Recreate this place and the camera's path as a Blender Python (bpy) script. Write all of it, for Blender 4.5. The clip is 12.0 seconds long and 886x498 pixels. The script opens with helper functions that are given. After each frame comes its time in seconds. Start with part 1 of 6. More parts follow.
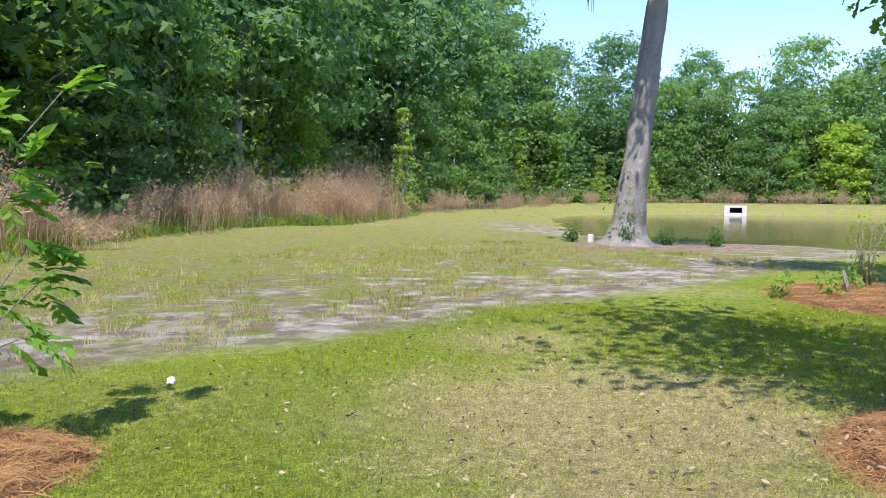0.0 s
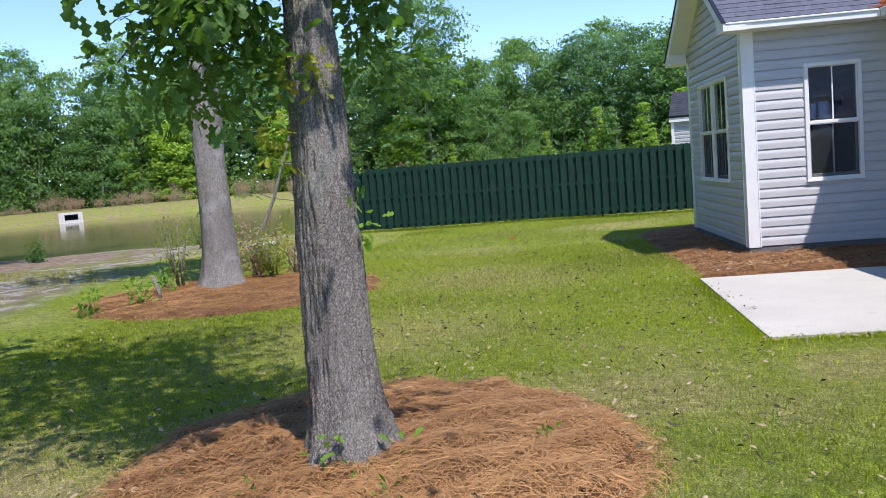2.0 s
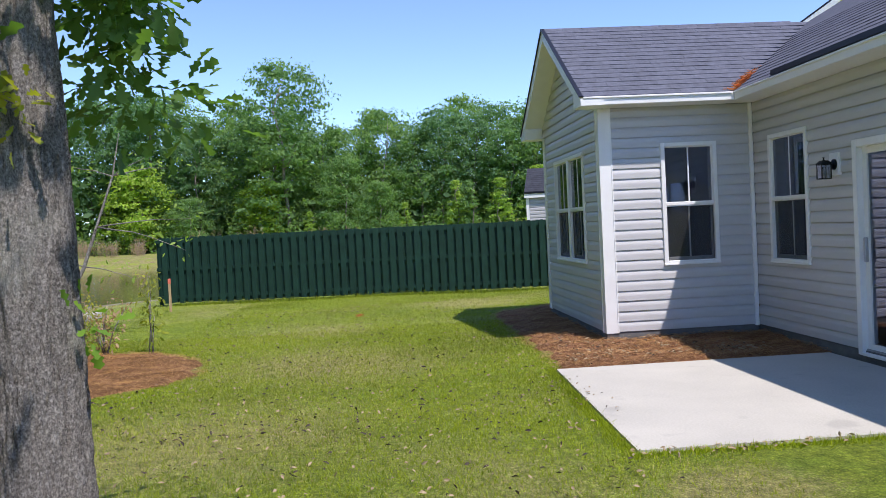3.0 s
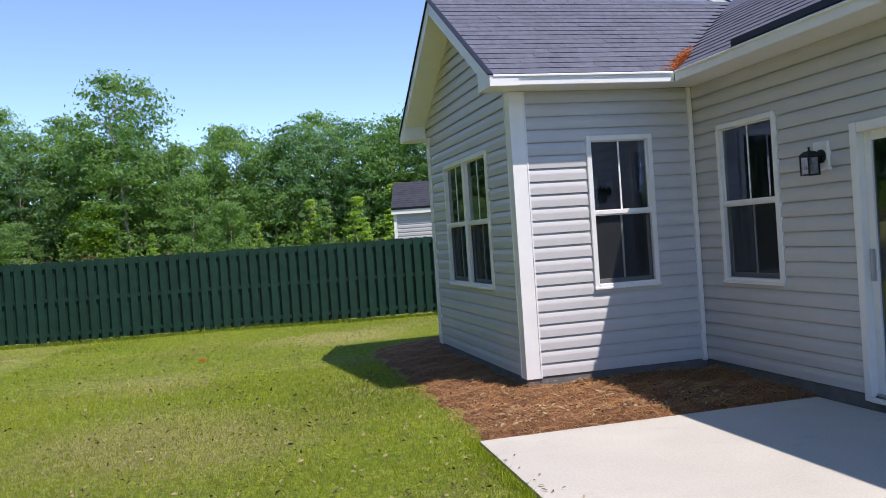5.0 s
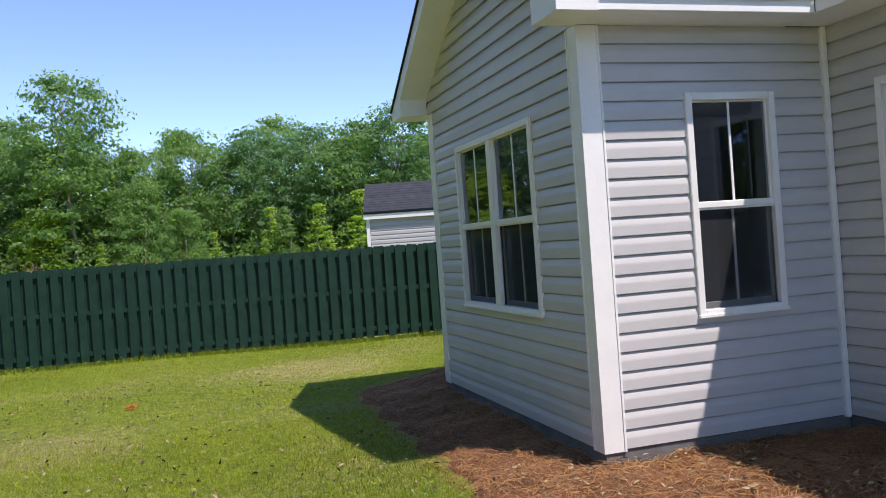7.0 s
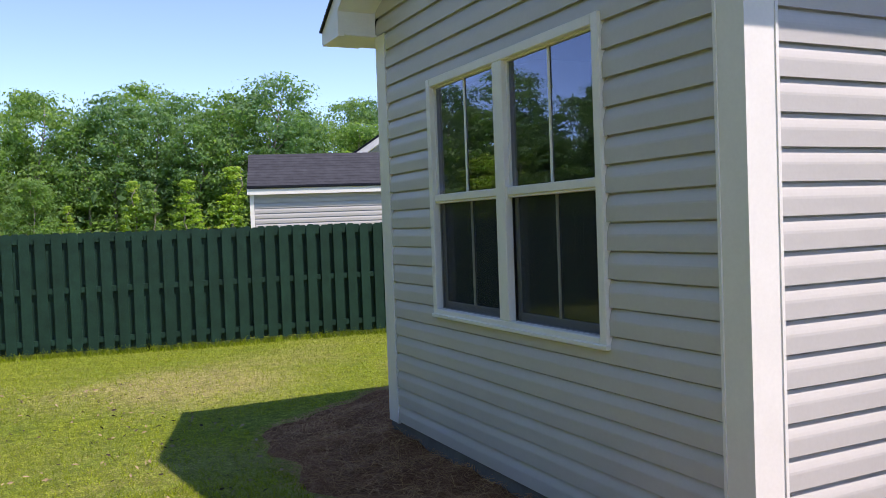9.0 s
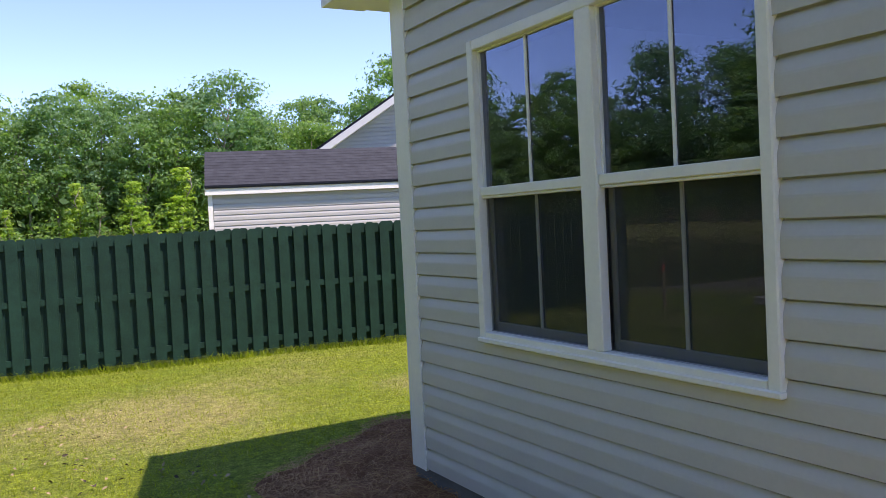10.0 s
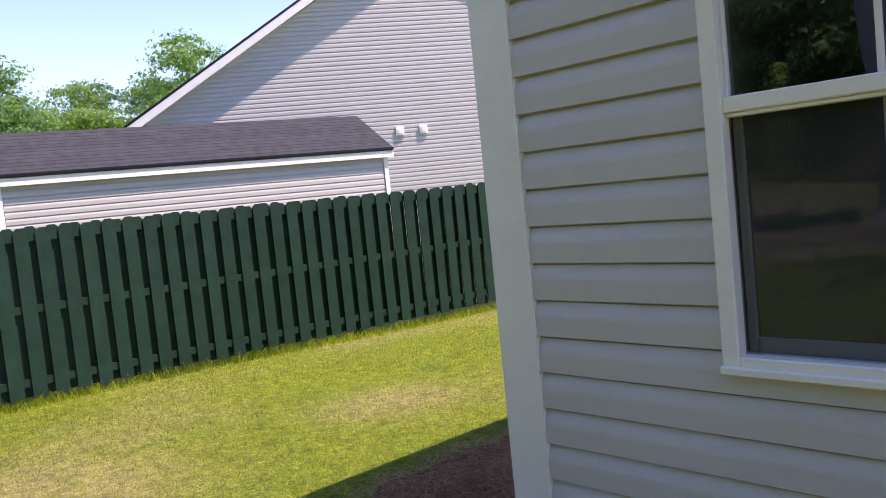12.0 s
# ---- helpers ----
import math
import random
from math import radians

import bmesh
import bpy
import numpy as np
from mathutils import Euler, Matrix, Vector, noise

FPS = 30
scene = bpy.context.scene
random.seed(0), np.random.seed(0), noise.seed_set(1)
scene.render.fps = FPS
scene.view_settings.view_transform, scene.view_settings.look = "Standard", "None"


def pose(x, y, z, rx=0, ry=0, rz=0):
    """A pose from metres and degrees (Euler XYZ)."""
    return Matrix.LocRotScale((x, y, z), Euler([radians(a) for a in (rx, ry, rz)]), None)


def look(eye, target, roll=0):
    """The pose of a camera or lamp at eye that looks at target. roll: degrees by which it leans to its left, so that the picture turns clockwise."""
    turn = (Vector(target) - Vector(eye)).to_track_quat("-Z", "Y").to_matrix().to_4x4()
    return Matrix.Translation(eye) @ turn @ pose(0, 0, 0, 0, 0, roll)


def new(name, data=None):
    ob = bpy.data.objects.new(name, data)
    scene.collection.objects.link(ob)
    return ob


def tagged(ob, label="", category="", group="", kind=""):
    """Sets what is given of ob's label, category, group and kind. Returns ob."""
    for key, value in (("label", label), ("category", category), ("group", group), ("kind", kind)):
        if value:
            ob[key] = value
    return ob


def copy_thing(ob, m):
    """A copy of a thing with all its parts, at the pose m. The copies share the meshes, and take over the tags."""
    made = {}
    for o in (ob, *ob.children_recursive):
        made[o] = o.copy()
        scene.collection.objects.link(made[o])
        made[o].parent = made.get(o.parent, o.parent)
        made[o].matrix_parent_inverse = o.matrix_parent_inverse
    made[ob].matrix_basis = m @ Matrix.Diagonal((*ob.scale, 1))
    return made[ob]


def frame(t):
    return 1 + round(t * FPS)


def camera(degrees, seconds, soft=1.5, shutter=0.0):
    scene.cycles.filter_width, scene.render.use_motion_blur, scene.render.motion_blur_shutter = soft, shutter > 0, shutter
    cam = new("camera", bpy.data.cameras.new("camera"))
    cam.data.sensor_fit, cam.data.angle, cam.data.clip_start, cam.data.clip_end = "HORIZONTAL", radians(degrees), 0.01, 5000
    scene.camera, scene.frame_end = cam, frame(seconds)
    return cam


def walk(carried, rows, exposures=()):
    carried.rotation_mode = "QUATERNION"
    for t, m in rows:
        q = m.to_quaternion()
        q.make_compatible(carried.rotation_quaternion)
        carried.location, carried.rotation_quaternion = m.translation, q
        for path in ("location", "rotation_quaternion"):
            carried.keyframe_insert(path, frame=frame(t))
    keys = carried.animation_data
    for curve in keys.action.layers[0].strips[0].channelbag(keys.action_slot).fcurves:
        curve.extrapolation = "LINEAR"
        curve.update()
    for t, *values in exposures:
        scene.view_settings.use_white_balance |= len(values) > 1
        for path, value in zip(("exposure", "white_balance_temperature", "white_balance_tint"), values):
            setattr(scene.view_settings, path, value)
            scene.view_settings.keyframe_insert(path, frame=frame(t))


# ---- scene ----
cam = camera(56.0, 12.0, soft=0.72)
PATH = [
    (0, (0.684, 0.091, 1.449), (2.009, 1.583, 1.309), 0.2),
    (0.2, (0.731, 0.048, 1.48), (2.312, 1.264, 1.334), -0.6),
    (0.3, (0.734, 0.028, 1.48), (2.398, 1.128, 1.332), -0.8),
    (0.5, (0.785, -0.011, 1.492), (2.541, 0.933, 1.329), -1.5),
    (1, (1.027, 0.033, 1.467), (2.909, 0.673, 1.242), -3.1),
    (1.5, (1.402, 0.101, 1.486), (3.373, 0.355, 1.256), -5.1),
    (2, (1.893, 0.033, 1.487), (3.873, 0.235, 1.291), -4.7),
    (2.5, (2.446, -0.02, 1.503), (4.442, 0.08, 1.418), -3.2),
    (2.7, (2.675, -0.008, 1.547), (4.674, -0.037, 1.498), -2.7),
    (3, (2.999, -0.144, 1.522), (4.993, -0.289, 1.468), -2.8),
    (3.5, (3.582, -0.225, 1.506), (5.572, -0.406, 1.437), -1.4),
    (3.7, (3.853, -0.178, 1.497), (5.841, -0.386, 1.429), -1.5),
    (5.3, (5.901, -0.214, 1.517), (7.832, -0.736, 1.5), -4.3),
    (5.5, (6.189, -0.254, 1.495), (8.117, -0.784, 1.479), -4.4),
    (6, (6.806, -0.304, 1.486), (8.72, -0.879, 1.402), -2.8),
    (6.5, (7.51, -0.312, 1.541), (9.396, -0.976, 1.523), -4.5),
    (7, (8.191, -0.387, 1.524), (10.105, -0.969, 1.513), -4.1),
    (7.2, (8.447, -0.388, 1.518), (10.358, -0.977, 1.504), -3.4),
    (8.8, (10.599, -0.591, 1.511), (12.43, -1.393, 1.467), -2.2),
    (9, (10.848, -0.61, 1.515), (12.649, -1.476, 1.454), -2.1),
    (9.5, (11.47, -0.708, 1.522), (13.245, -1.628, 1.448), -2.1),
    (10, (12.065, -0.667, 1.542), (13.813, -1.637, 1.474), -2.9),
    (10.5, (12.665, -0.728, 1.562), (14.383, -1.747, 1.464), -5.3),
    (11, (13.243, -0.689, 1.529), (14.943, -1.74, 1.454), -5.6),
    (11.2, (13.498, -0.69, 1.512), (15.085, -1.908, 1.523), -7.4),
    (11.3, (13.603, -0.678, 1.529), (15.068, -2.038, 1.5), -7.9),
    (11.5, (13.842, -0.708, 1.529), (15.213, -2.163, 1.474), -8.4),
    (11.7, (14.091, -0.723, 1.525), (15.464, -2.175, 1.454), -10.6),
    (12, (14.434, -0.702, 1.522), (15.89, -2.065, 1.382), -5.8),
]
EXPOSURE = [(0, 1.5, 6300, 19), (0.5, 1.23, 6150, 20), (1.5, 1.15, 6150, 19), (3.5, 1.0, 6400, 19), (6.0, 1.05, 6650, 20), (9.0, 1.22, 7050, 22), (10.0, 1.4, 7150, 26), (11.0, 1.5, 7300, 30), (12.0, 1.6, 7500, 34)]
walk(cam, [(t, look(eye, target, roll)) for t, eye, target, roll in PATH], EXPOSURE)

# ---- world and sun ----
SUN_WAY = Vector((0.458, 0.306, -1.0))
world = bpy.data.worlds.new("sky")
scene.world = world
world.use_nodes = True
wn = world.node_tree.nodes
sky = wn.new("ShaderNodeTexSky")
sky.sky_type = "NISHITA"
sky.sun_disc = False
sky.sun_elevation = radians(60.7)
sky.sun_rotation = radians(234.9)
sky.air_density, sky.dust_density, sky.ozone_density = 0.6, 0.0, 4.0
wn["Background"].inputs["Strength"].default_value = 0.145
world.node_tree.links.new(sky.outputs[0], wn["Background"].inputs["Color"])
sun = new("sun", bpy.data.lights.new("sun", "SUN"))
sun.data.energy, sun.data.angle, sun.data.color = 2.75, radians(0.53), (1.0, 0.95, 0.87)
sun.matrix_world = look((0, 0, 30), Vector((0, 0, 30)) + SUN_WAY)


# ---- materials ----
def material(name, rough=0.7, metal=0.0, spec=0.5):
    m = bpy.data.materials.new(name)
    m.use_nodes = True
    b = m.node_tree.nodes["Principled BSDF"]
    b.inputs["Roughness"].default_value, b.inputs["Metallic"].default_value = rough, metal
    b.inputs["Specular IOR Level"].default_value = spec
    return m, m.node_tree, b


def node(nt, kind, **inputs):
    n = nt.nodes.new(kind)
    for k, v in inputs.items():
        n.inputs[k.replace("_", " ")].default_value = v
    return n


def noise_at(nt, vec, scale, detail=4.0, rough=0.55):
    n = node(nt, "ShaderNodeTexNoise", Scale=scale, Detail=detail, Roughness=rough)
    nt.links.new(vec, n.inputs["Vector"])
    return n.outputs["Fac"]


def ramp(nt, fac, *stops):
    r = nt.nodes.new("ShaderNodeValToRGB")
    e = r.color_ramp.elements
    while len(e) < len(stops):
        e.new(0.5)
    for s, (p, c) in zip(e, stops):
        s.position, s.color = p, (*c, 1.0) if len(c) == 3 else c
    nt.links.new(fac, r.inputs[0])
    return r.outputs[0]


def mixed(nt, fac, a, b, blend="MIX"):
    m = nt.nodes.new("ShaderNodeMix")
    m.data_type, m.blend_type = "RGBA", blend
    for socket, v in ((m.inputs[0], fac), (m.inputs[6], a), (m.inputs[7], b)):
        if isinstance(v, (int, float)):
            socket.default_value = v
        elif isinstance(v, tuple):
            socket.default_value = (*v, 1.0)
        else:
            nt.links.new(v, socket)
    return m.outputs[2]


def place(nt):
    return nt.nodes.new("ShaderNodeNewGeometry").outputs["Position"]


def stretched(nt, vec, x, y, z):
    m = nt.nodes.new("ShaderNodeMapping")
    m.inputs["Scale"].default_value = (x, y, z)
    nt.links.new(vec, m.inputs["Vector"])
    return m.outputs[0]


def bumped(nt, b, fac, dist=0.01, strength=0.5):
    n = node(nt, "ShaderNodeBump", Strength=strength, Distance=dist)
    nt.links.new(fac, n.inputs["Height"])
    nt.links.new(n.outputs[0], b.inputs["Normal"])


def plain(name, color, rough=0.6, metal=0.0, vary=0.12, scale=6.0, fine=80.0, bump=0.002, spec=0.5):
    """A painted or plain surface with soft stains, fine grain and a shade of its own for each piece."""
    m, nt, b = material(name, rough, metal, spec)
    p = place(nt)
    rnd = nt.nodes.new("ShaderNodeObjectInfo").outputs["Random"]
    dark, light = tuple(c * (1 - vary) for c in color), tuple(min(1.0, c * (1 + vary)) for c in color)
    c = ramp(nt, noise_at(nt, p, scale), (0.3, dark), (0.7, light))
    c = mixed(nt, 0.35, c, ramp(nt, noise_at(nt, p, fine, 2.0), (0.3, dark), (0.7, light)))
    shade = ramp(nt, rnd, (0.0, (1 - vary * 0.5,) * 3), (1.0, (1.0,) * 3))
    c = mixed(nt, 1.0, c, shade, "MULTIPLY")
    nt.links.new(c, b.inputs["Base Color"])
    if bump:
        bumped(nt, b, noise_at(nt, p, fine, 3.0), bump)
    return m


def leafy(name, dark, light, glow=0.35, rough=0.5):
    """Leaves: a colour of their own for each leaf, light passing through."""
    m, nt, b = material(name, rough, 0.0, 0.22)
    g = nt.nodes.new("ShaderNodeNewGeometry")
    rnd = nt.nodes.new("ShaderNodeObjectInfo").outputs["Random"]
    c = ramp(nt, g.outputs["Random Per Island"], (0.0, dark), (0.6, tuple((a + d) / 2 for a, d in zip(dark, light))), (1.0, light))
    c2 = mixed(nt, 1.0, c, ramp(nt, rnd, (0.0, (0.75, 0.8, 0.85)), (0.5, (1.0, 1.0, 1.0)), (1.0, (1.15, 1.08, 0.8))), "MULTIPLY")
    c3 = mixed(nt, 0.35, c2, ramp(nt, noise_at(nt, g.outputs["Position"], 0.35, 2.0), (0.35, dark), (0.65, light)))
    nt.links.new(c3, b.inputs["Base Color"])
    t = nt.nodes.new("ShaderNodeBsdfTranslucent")
    nt.links.new(mixed(nt, 1.0, c3, (1.5, 1.7, 0.6), "MULTIPLY"), t.inputs["Color"])
    mix = nt.nodes.new("ShaderNodeMixShader")
    mix.inputs[0].default_value = glow
    nt.links.new(b.outputs[0], mix.inputs[1])
    nt.links.new(t.outputs[0], mix.inputs[2])
    nt.links.new(mix.outputs[0], nt.nodes["Material Output"].inputs["Surface"])
    return m


def math_node(nt, op, a, b=0.0):
    q = nt.nodes.new("ShaderNodeMath")
    q.operation = op
    for s, v in zip(q.inputs, (a, b)):
        if isinstance(v, (int, float)):
            s.default_value = v
        else:
            nt.links.new(v, s)
    return q.outputs[0]


def bark(name, dark, light, scale=9.0, moss=None):
    m, nt, b = material(name, 0.9, 0.0, 0.2)
    p = place(nt)
    ridges = noise_at(nt, stretched(nt, p, 1, 1, 0.38), scale * 4, 6.0, 0.65)
    c = ramp(nt, ridges, (0.36, dark), (0.62, light))
    c = mixed(nt, 0.45, c, ramp(nt, noise_at(nt, p, 2.2, 3.0), (0.35, dark), (0.7, light)))
    c = mixed(nt, 0.4, c, ramp(nt, noise_at(nt, stretched(nt, p, 1, 1, 0.6), scale * 11, 3.0, 0.7), (0.38, tuple(v * 0.45 for v in dark)), (0.62, tuple(min(1.0, v * 1.35) for v in light))))
    if moss:
        c = mixed(nt, ramp(nt, noise_at(nt, p, 3.7, 5.0), (0.58, (0, 0, 0)), (0.72, (0.55,) * 3)), c, moss)
    c = mixed(nt, ramp(nt, noise_at(nt, p, scale * 5.5, 5.0, 0.7), (0.5, (0, 0, 0)), (0.6, (0.6,) * 3)), c, tuple(min(1.0, v * (1.55 if scale > 12 else 1.1)) for v in light))
    grain = noise_at(nt, stretched(nt, p, 1, 1, 0.75), scale * 9, 5.0, 0.8)
    c = mixed(nt, 1.0, c, ramp(nt, grain, (0.38, (0.55, 0.54, 0.53)), (0.5, (1.0, 1.0, 1.0)), (0.64, (1.28, 1.27, 1.25))), "MULTIPLY")
    nt.links.new(c, b.inputs["Base Color"])
    bumped(nt, b, math_node(nt, "ADD", ridges, math_node(nt, "MULTIPLY", grain, 0.7)), 0.02, 1.0)
    return m


M = {}
M["siding"] = plain("vinyl_siding", (0.56, 0.556, 0.562), 0.42, vary=0.05, scale=2.5, fine=55, bump=0.0006)
M["white"] = plain("white_vinyl", (0.85, 0.85, 0.84), 0.4, vary=0.05, scale=4, fine=60, bump=0.0004)
M["soffit"] = plain("white_soffit", (0.84, 0.84, 0.83), 0.55, vary=0.04)
M["shingle"] = plain("asphalt_shingle", (0.118, 0.126, 0.16), 0.95, vary=0.28, scale=14, fine=220, bump=0.003, spec=0.2)
M["drip"] = plain("dark_metal_edge", (0.012, 0.013, 0.022), 0.45, 0.3)
M["found"] = plain("bare_concrete_footing", (0.16, 0.16, 0.16), 0.9, vary=0.25, bump=0.004)
M["black"] = plain("black_metal", (0.012, 0.014, 0.013), 0.4, 0.4, vary=0.2)
M["inside"] = plain("painted_room_wall", (0.36, 0.36, 0.37), 0.8)
M["sash_grey"] = plain("grey_sash_rail", (0.42, 0.43, 0.45), 0.5, vary=0.05)
M["fence"] = plain("green_fence_paint", (0.0095, 0.040, 0.0285), 0.6, vary=0.3, scale=5, fine=45, bump=0.003, spec=0.25)



def straw_mat(name, dark, light, deep):
    """Matted straw: fine streaks lying in several directions over dark gaps."""
    m, nt, b = material(name, 0.95, 0.0, 0.15)
    p = place(nt)
    streaks = None
    for turn_, scale in ((0.2, 1.0), (1.1, 1.15), (2.0, 0.9), (2.7, 1.05)):
        mp = nt.nodes.new("ShaderNodeMapping")
        mp.inputs["Rotation"].default_value = (0, 0, turn_)
        nt.links.new(p, mp.inputs["Vector"])
        n_ = noise_at(nt, stretched(nt, mp.outputs[0], 9 * scale, 130 * scale, 20), 1.0, 3.0, 0.6)
        g = ramp(nt, n_, (0.46, (0, 0, 0)), (0.68, (1, 1, 1)))
        streaks = g if streaks is None else mixed(nt, 1.0, streaks, g, "LIGHTEN")
    c = mixed(nt, streaks, deep, ramp(nt, noise_at(nt, p, 22.0, 4.0, 0.7), (0.3, dark), (0.7, light)))
    c = mixed(nt, 1.0, c, ramp(nt, noise_at(nt, p, 2.6, 4.0), (0.3, (0.72, 0.7, 0.68)), (0.7, (1.15, 1.12, 1.1))), "MULTIPLY")
    nt.links.new(c, b.inputs["Base Color"])
    bumped(nt, b, streaks, 0.02, 0.9)
    return m


M["orange"] = plain("orange_needles", (0.62, 0.2, 0.05), 0.9, vary=0.3)
M["dry_leaf"] = plain("fallen_leaf", (0.36, 0.27, 0.155), 0.8, vary=0.4)
M["dark_leaf"] = plain("dark_fallen_leaf", (0.06, 0.043, 0.028), 0.8, vary=0.4)
M["pale_wood"] = plain("raw_wood_stake", (0.42, 0.3, 0.16), 0.8, vary=0.2)
M["pink"] = plain("marker_tape", (0.7, 0.16, 0.1), 0.6)
M["box_conc"] = plain("weathered_concrete", (0.62, 0.6, 0.56), 0.85, vary=0.15)
# near black: the shade inside the outlet's opening, put into the colour
M["dark_void"] = plain("hollow_shade_concrete", (0.03, 0.03, 0.028), 0.9)
M["n_siding"] = plain("pale_vinyl_siding", (0.46, 0.458, 0.462), 0.5, vary=0.04, scale=2, bump=0.0006)
M["n_shingle"] = plain("charcoal_shingle", (0.045, 0.048, 0.059), 0.95, vary=0.3, scale=5, fine=60, spec=0.2)
M["bark_a"] = bark("furrowed_oak_bark", (0.078, 0.068, 0.058), (0.345, 0.318, 0.282), 16.0, (0.40, 0.40, 0.34))
M["bark_b"] = bark("pale_grey_bark", (0.105, 0.095, 0.083), (0.345, 0.325, 0.292), 10.0, (0.48, 0.48, 0.46))
M["bark_far"] = bark("forest_bark", (0.10, 0.088, 0.075), (0.36, 0.325, 0.285), 5.0)
M["leaf_oak"] = leafy("oak_leaves", (0.042, 0.11, 0.026), (0.17, 0.29, 0.07), 0.46)
M["leaf_young"] = leafy("young_leaves", (0.09, 0.20, 0.03), (0.22, 0.38, 0.05), 0.45)
M["leaf_gold"] = leafy("yellowing_leaves", (0.17, 0.21, 0.03), (0.40, 0.41, 0.06), 0.4)
# these two greens are paler and bluer, with distance haze mixed into the colour
M["wood_a"] = leafy("hazed_deep_foliage", (0.088, 0.18, 0.112), (0.205, 0.33, 0.17), 0.55)
M["wood_b"] = leafy("hazed_mid_foliage", (0.10, 0.195, 0.092), (0.255, 0.38, 0.145), 0.55)
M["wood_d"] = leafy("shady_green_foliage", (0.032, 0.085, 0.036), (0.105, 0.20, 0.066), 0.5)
M["wood_c"] = leafy("fresh_green_foliage", (0.16, 0.27, 0.05), (0.42, 0.54, 0.12), 0.5)
M["plume"] = leafy("dry_plume_grass", (0.27, 0.18, 0.14), (0.62, 0.45, 0.37), 0.4, 0.8)
M["blade"] = leafy("lawn_blades", (0.08, 0.122, 0.009), (0.41, 0.47, 0.025), 0.45, 0.55)
M["tan_blade"] = leafy("dry_lawn_blades", (0.22, 0.18, 0.07), (0.62, 0.52, 0.25), 0.35, 0.7)
M["needle"] = leafy("pine_needles", (0.22, 0.105, 0.044), (0.68, 0.405, 0.18), 0.18, 0.6)
M["mulch"] = leafy("dark_pine_needles", (0.22, 0.11, 0.057), (0.54, 0.33, 0.18), 0.15, 0.6)
M["bed_soil"] = straw_mat("straw_litter", (0.30, 0.155, 0.07), (0.52, 0.315, 0.15), (0.17, 0.08, 0.036))
M["mulch_soil"] = straw_mat("dark_straw_litter", (0.31, 0.148, 0.075), (0.50, 0.28, 0.15), (0.19, 0.082, 0.044))
M["moss"] = leafy("hanging_moss", (0.05, 0.05, 0.045), (0.13, 0.13, 0.12), 0.2, 0.9)

# concrete slab
m, nt, b = material("patio_concrete", 0.85, 0.0, 0.3)
p = place(nt)
c = ramp(nt, noise_at(nt, p, 1.3, 5.0), (0.3, (0.44, 0.415, 0.35)), (0.7, (0.54, 0.51, 0.43)))
c = mixed(nt, 0.3, c, ramp(nt, noise_at(nt, p, 60, 3.0), (0.3, (0.30, 0.30, 0.29)), (0.7, (0.52, 0.52, 0.50))))
c = mixed(nt, ramp(nt, noise_at(nt, p, 2.3, 2.0), (0.66, (0, 0, 0)), (0.74, (0.35,) * 3)), c, (0.27, 0.255, 0.23))
nt.links.new(c, b.inputs["Base Color"])
bumped(nt, b, noise_at(nt, stretched(nt, p, 1, 0.15, 1), 160, 2.0), 0.002, 0.4)
M["concrete"] = m

# pond water
m, nt, b = material("pond_water", 0.10, 0.0, 0.35)
p = place(nt)
nt.links.new(ramp(nt, noise_at(nt, p, 0.15, 3.0), (0.3, (0.135, 0.122, 0.048)), (0.7, (0.175, 0.155, 0.066))), b.inputs["Base Color"])
bumped(nt, b, noise_at(nt, p, 1.6, 3.0), 0.01, 0.35)
M["water"] = m

# window glass and insect screen
m, nt, b = material("window_glass", 0.0)
b.inputs["Transmission Weight"].default_value, b.inputs["IOR"].default_value = 1.0, 2.1
b.inputs["Base Color"].default_value = (0.44, 0.49, 0.54, 1)
b.inputs["Specular Tint"].default_value = (0.66, 0.72, 1.0, 1)
M["glass"] = m
m, nt, b = material("insect_screen", 0.8, 0.0, 0.1)
b.inputs["Base Color"].default_value = (0.045, 0.05, 0.052, 1)
t = nt.nodes.new("ShaderNodeBsdfTransparent")
mix = nt.nodes.new("ShaderNodeMixShader")
mix.inputs[0].default_value = 0.5
nt.links.new(t.outputs[0], mix.inputs[1])
nt.links.new(b.outputs[0], mix.inputs[2])
nt.links.new(mix.outputs[0], nt.nodes["Material Output"].inputs["Surface"])
M["screen"] = m


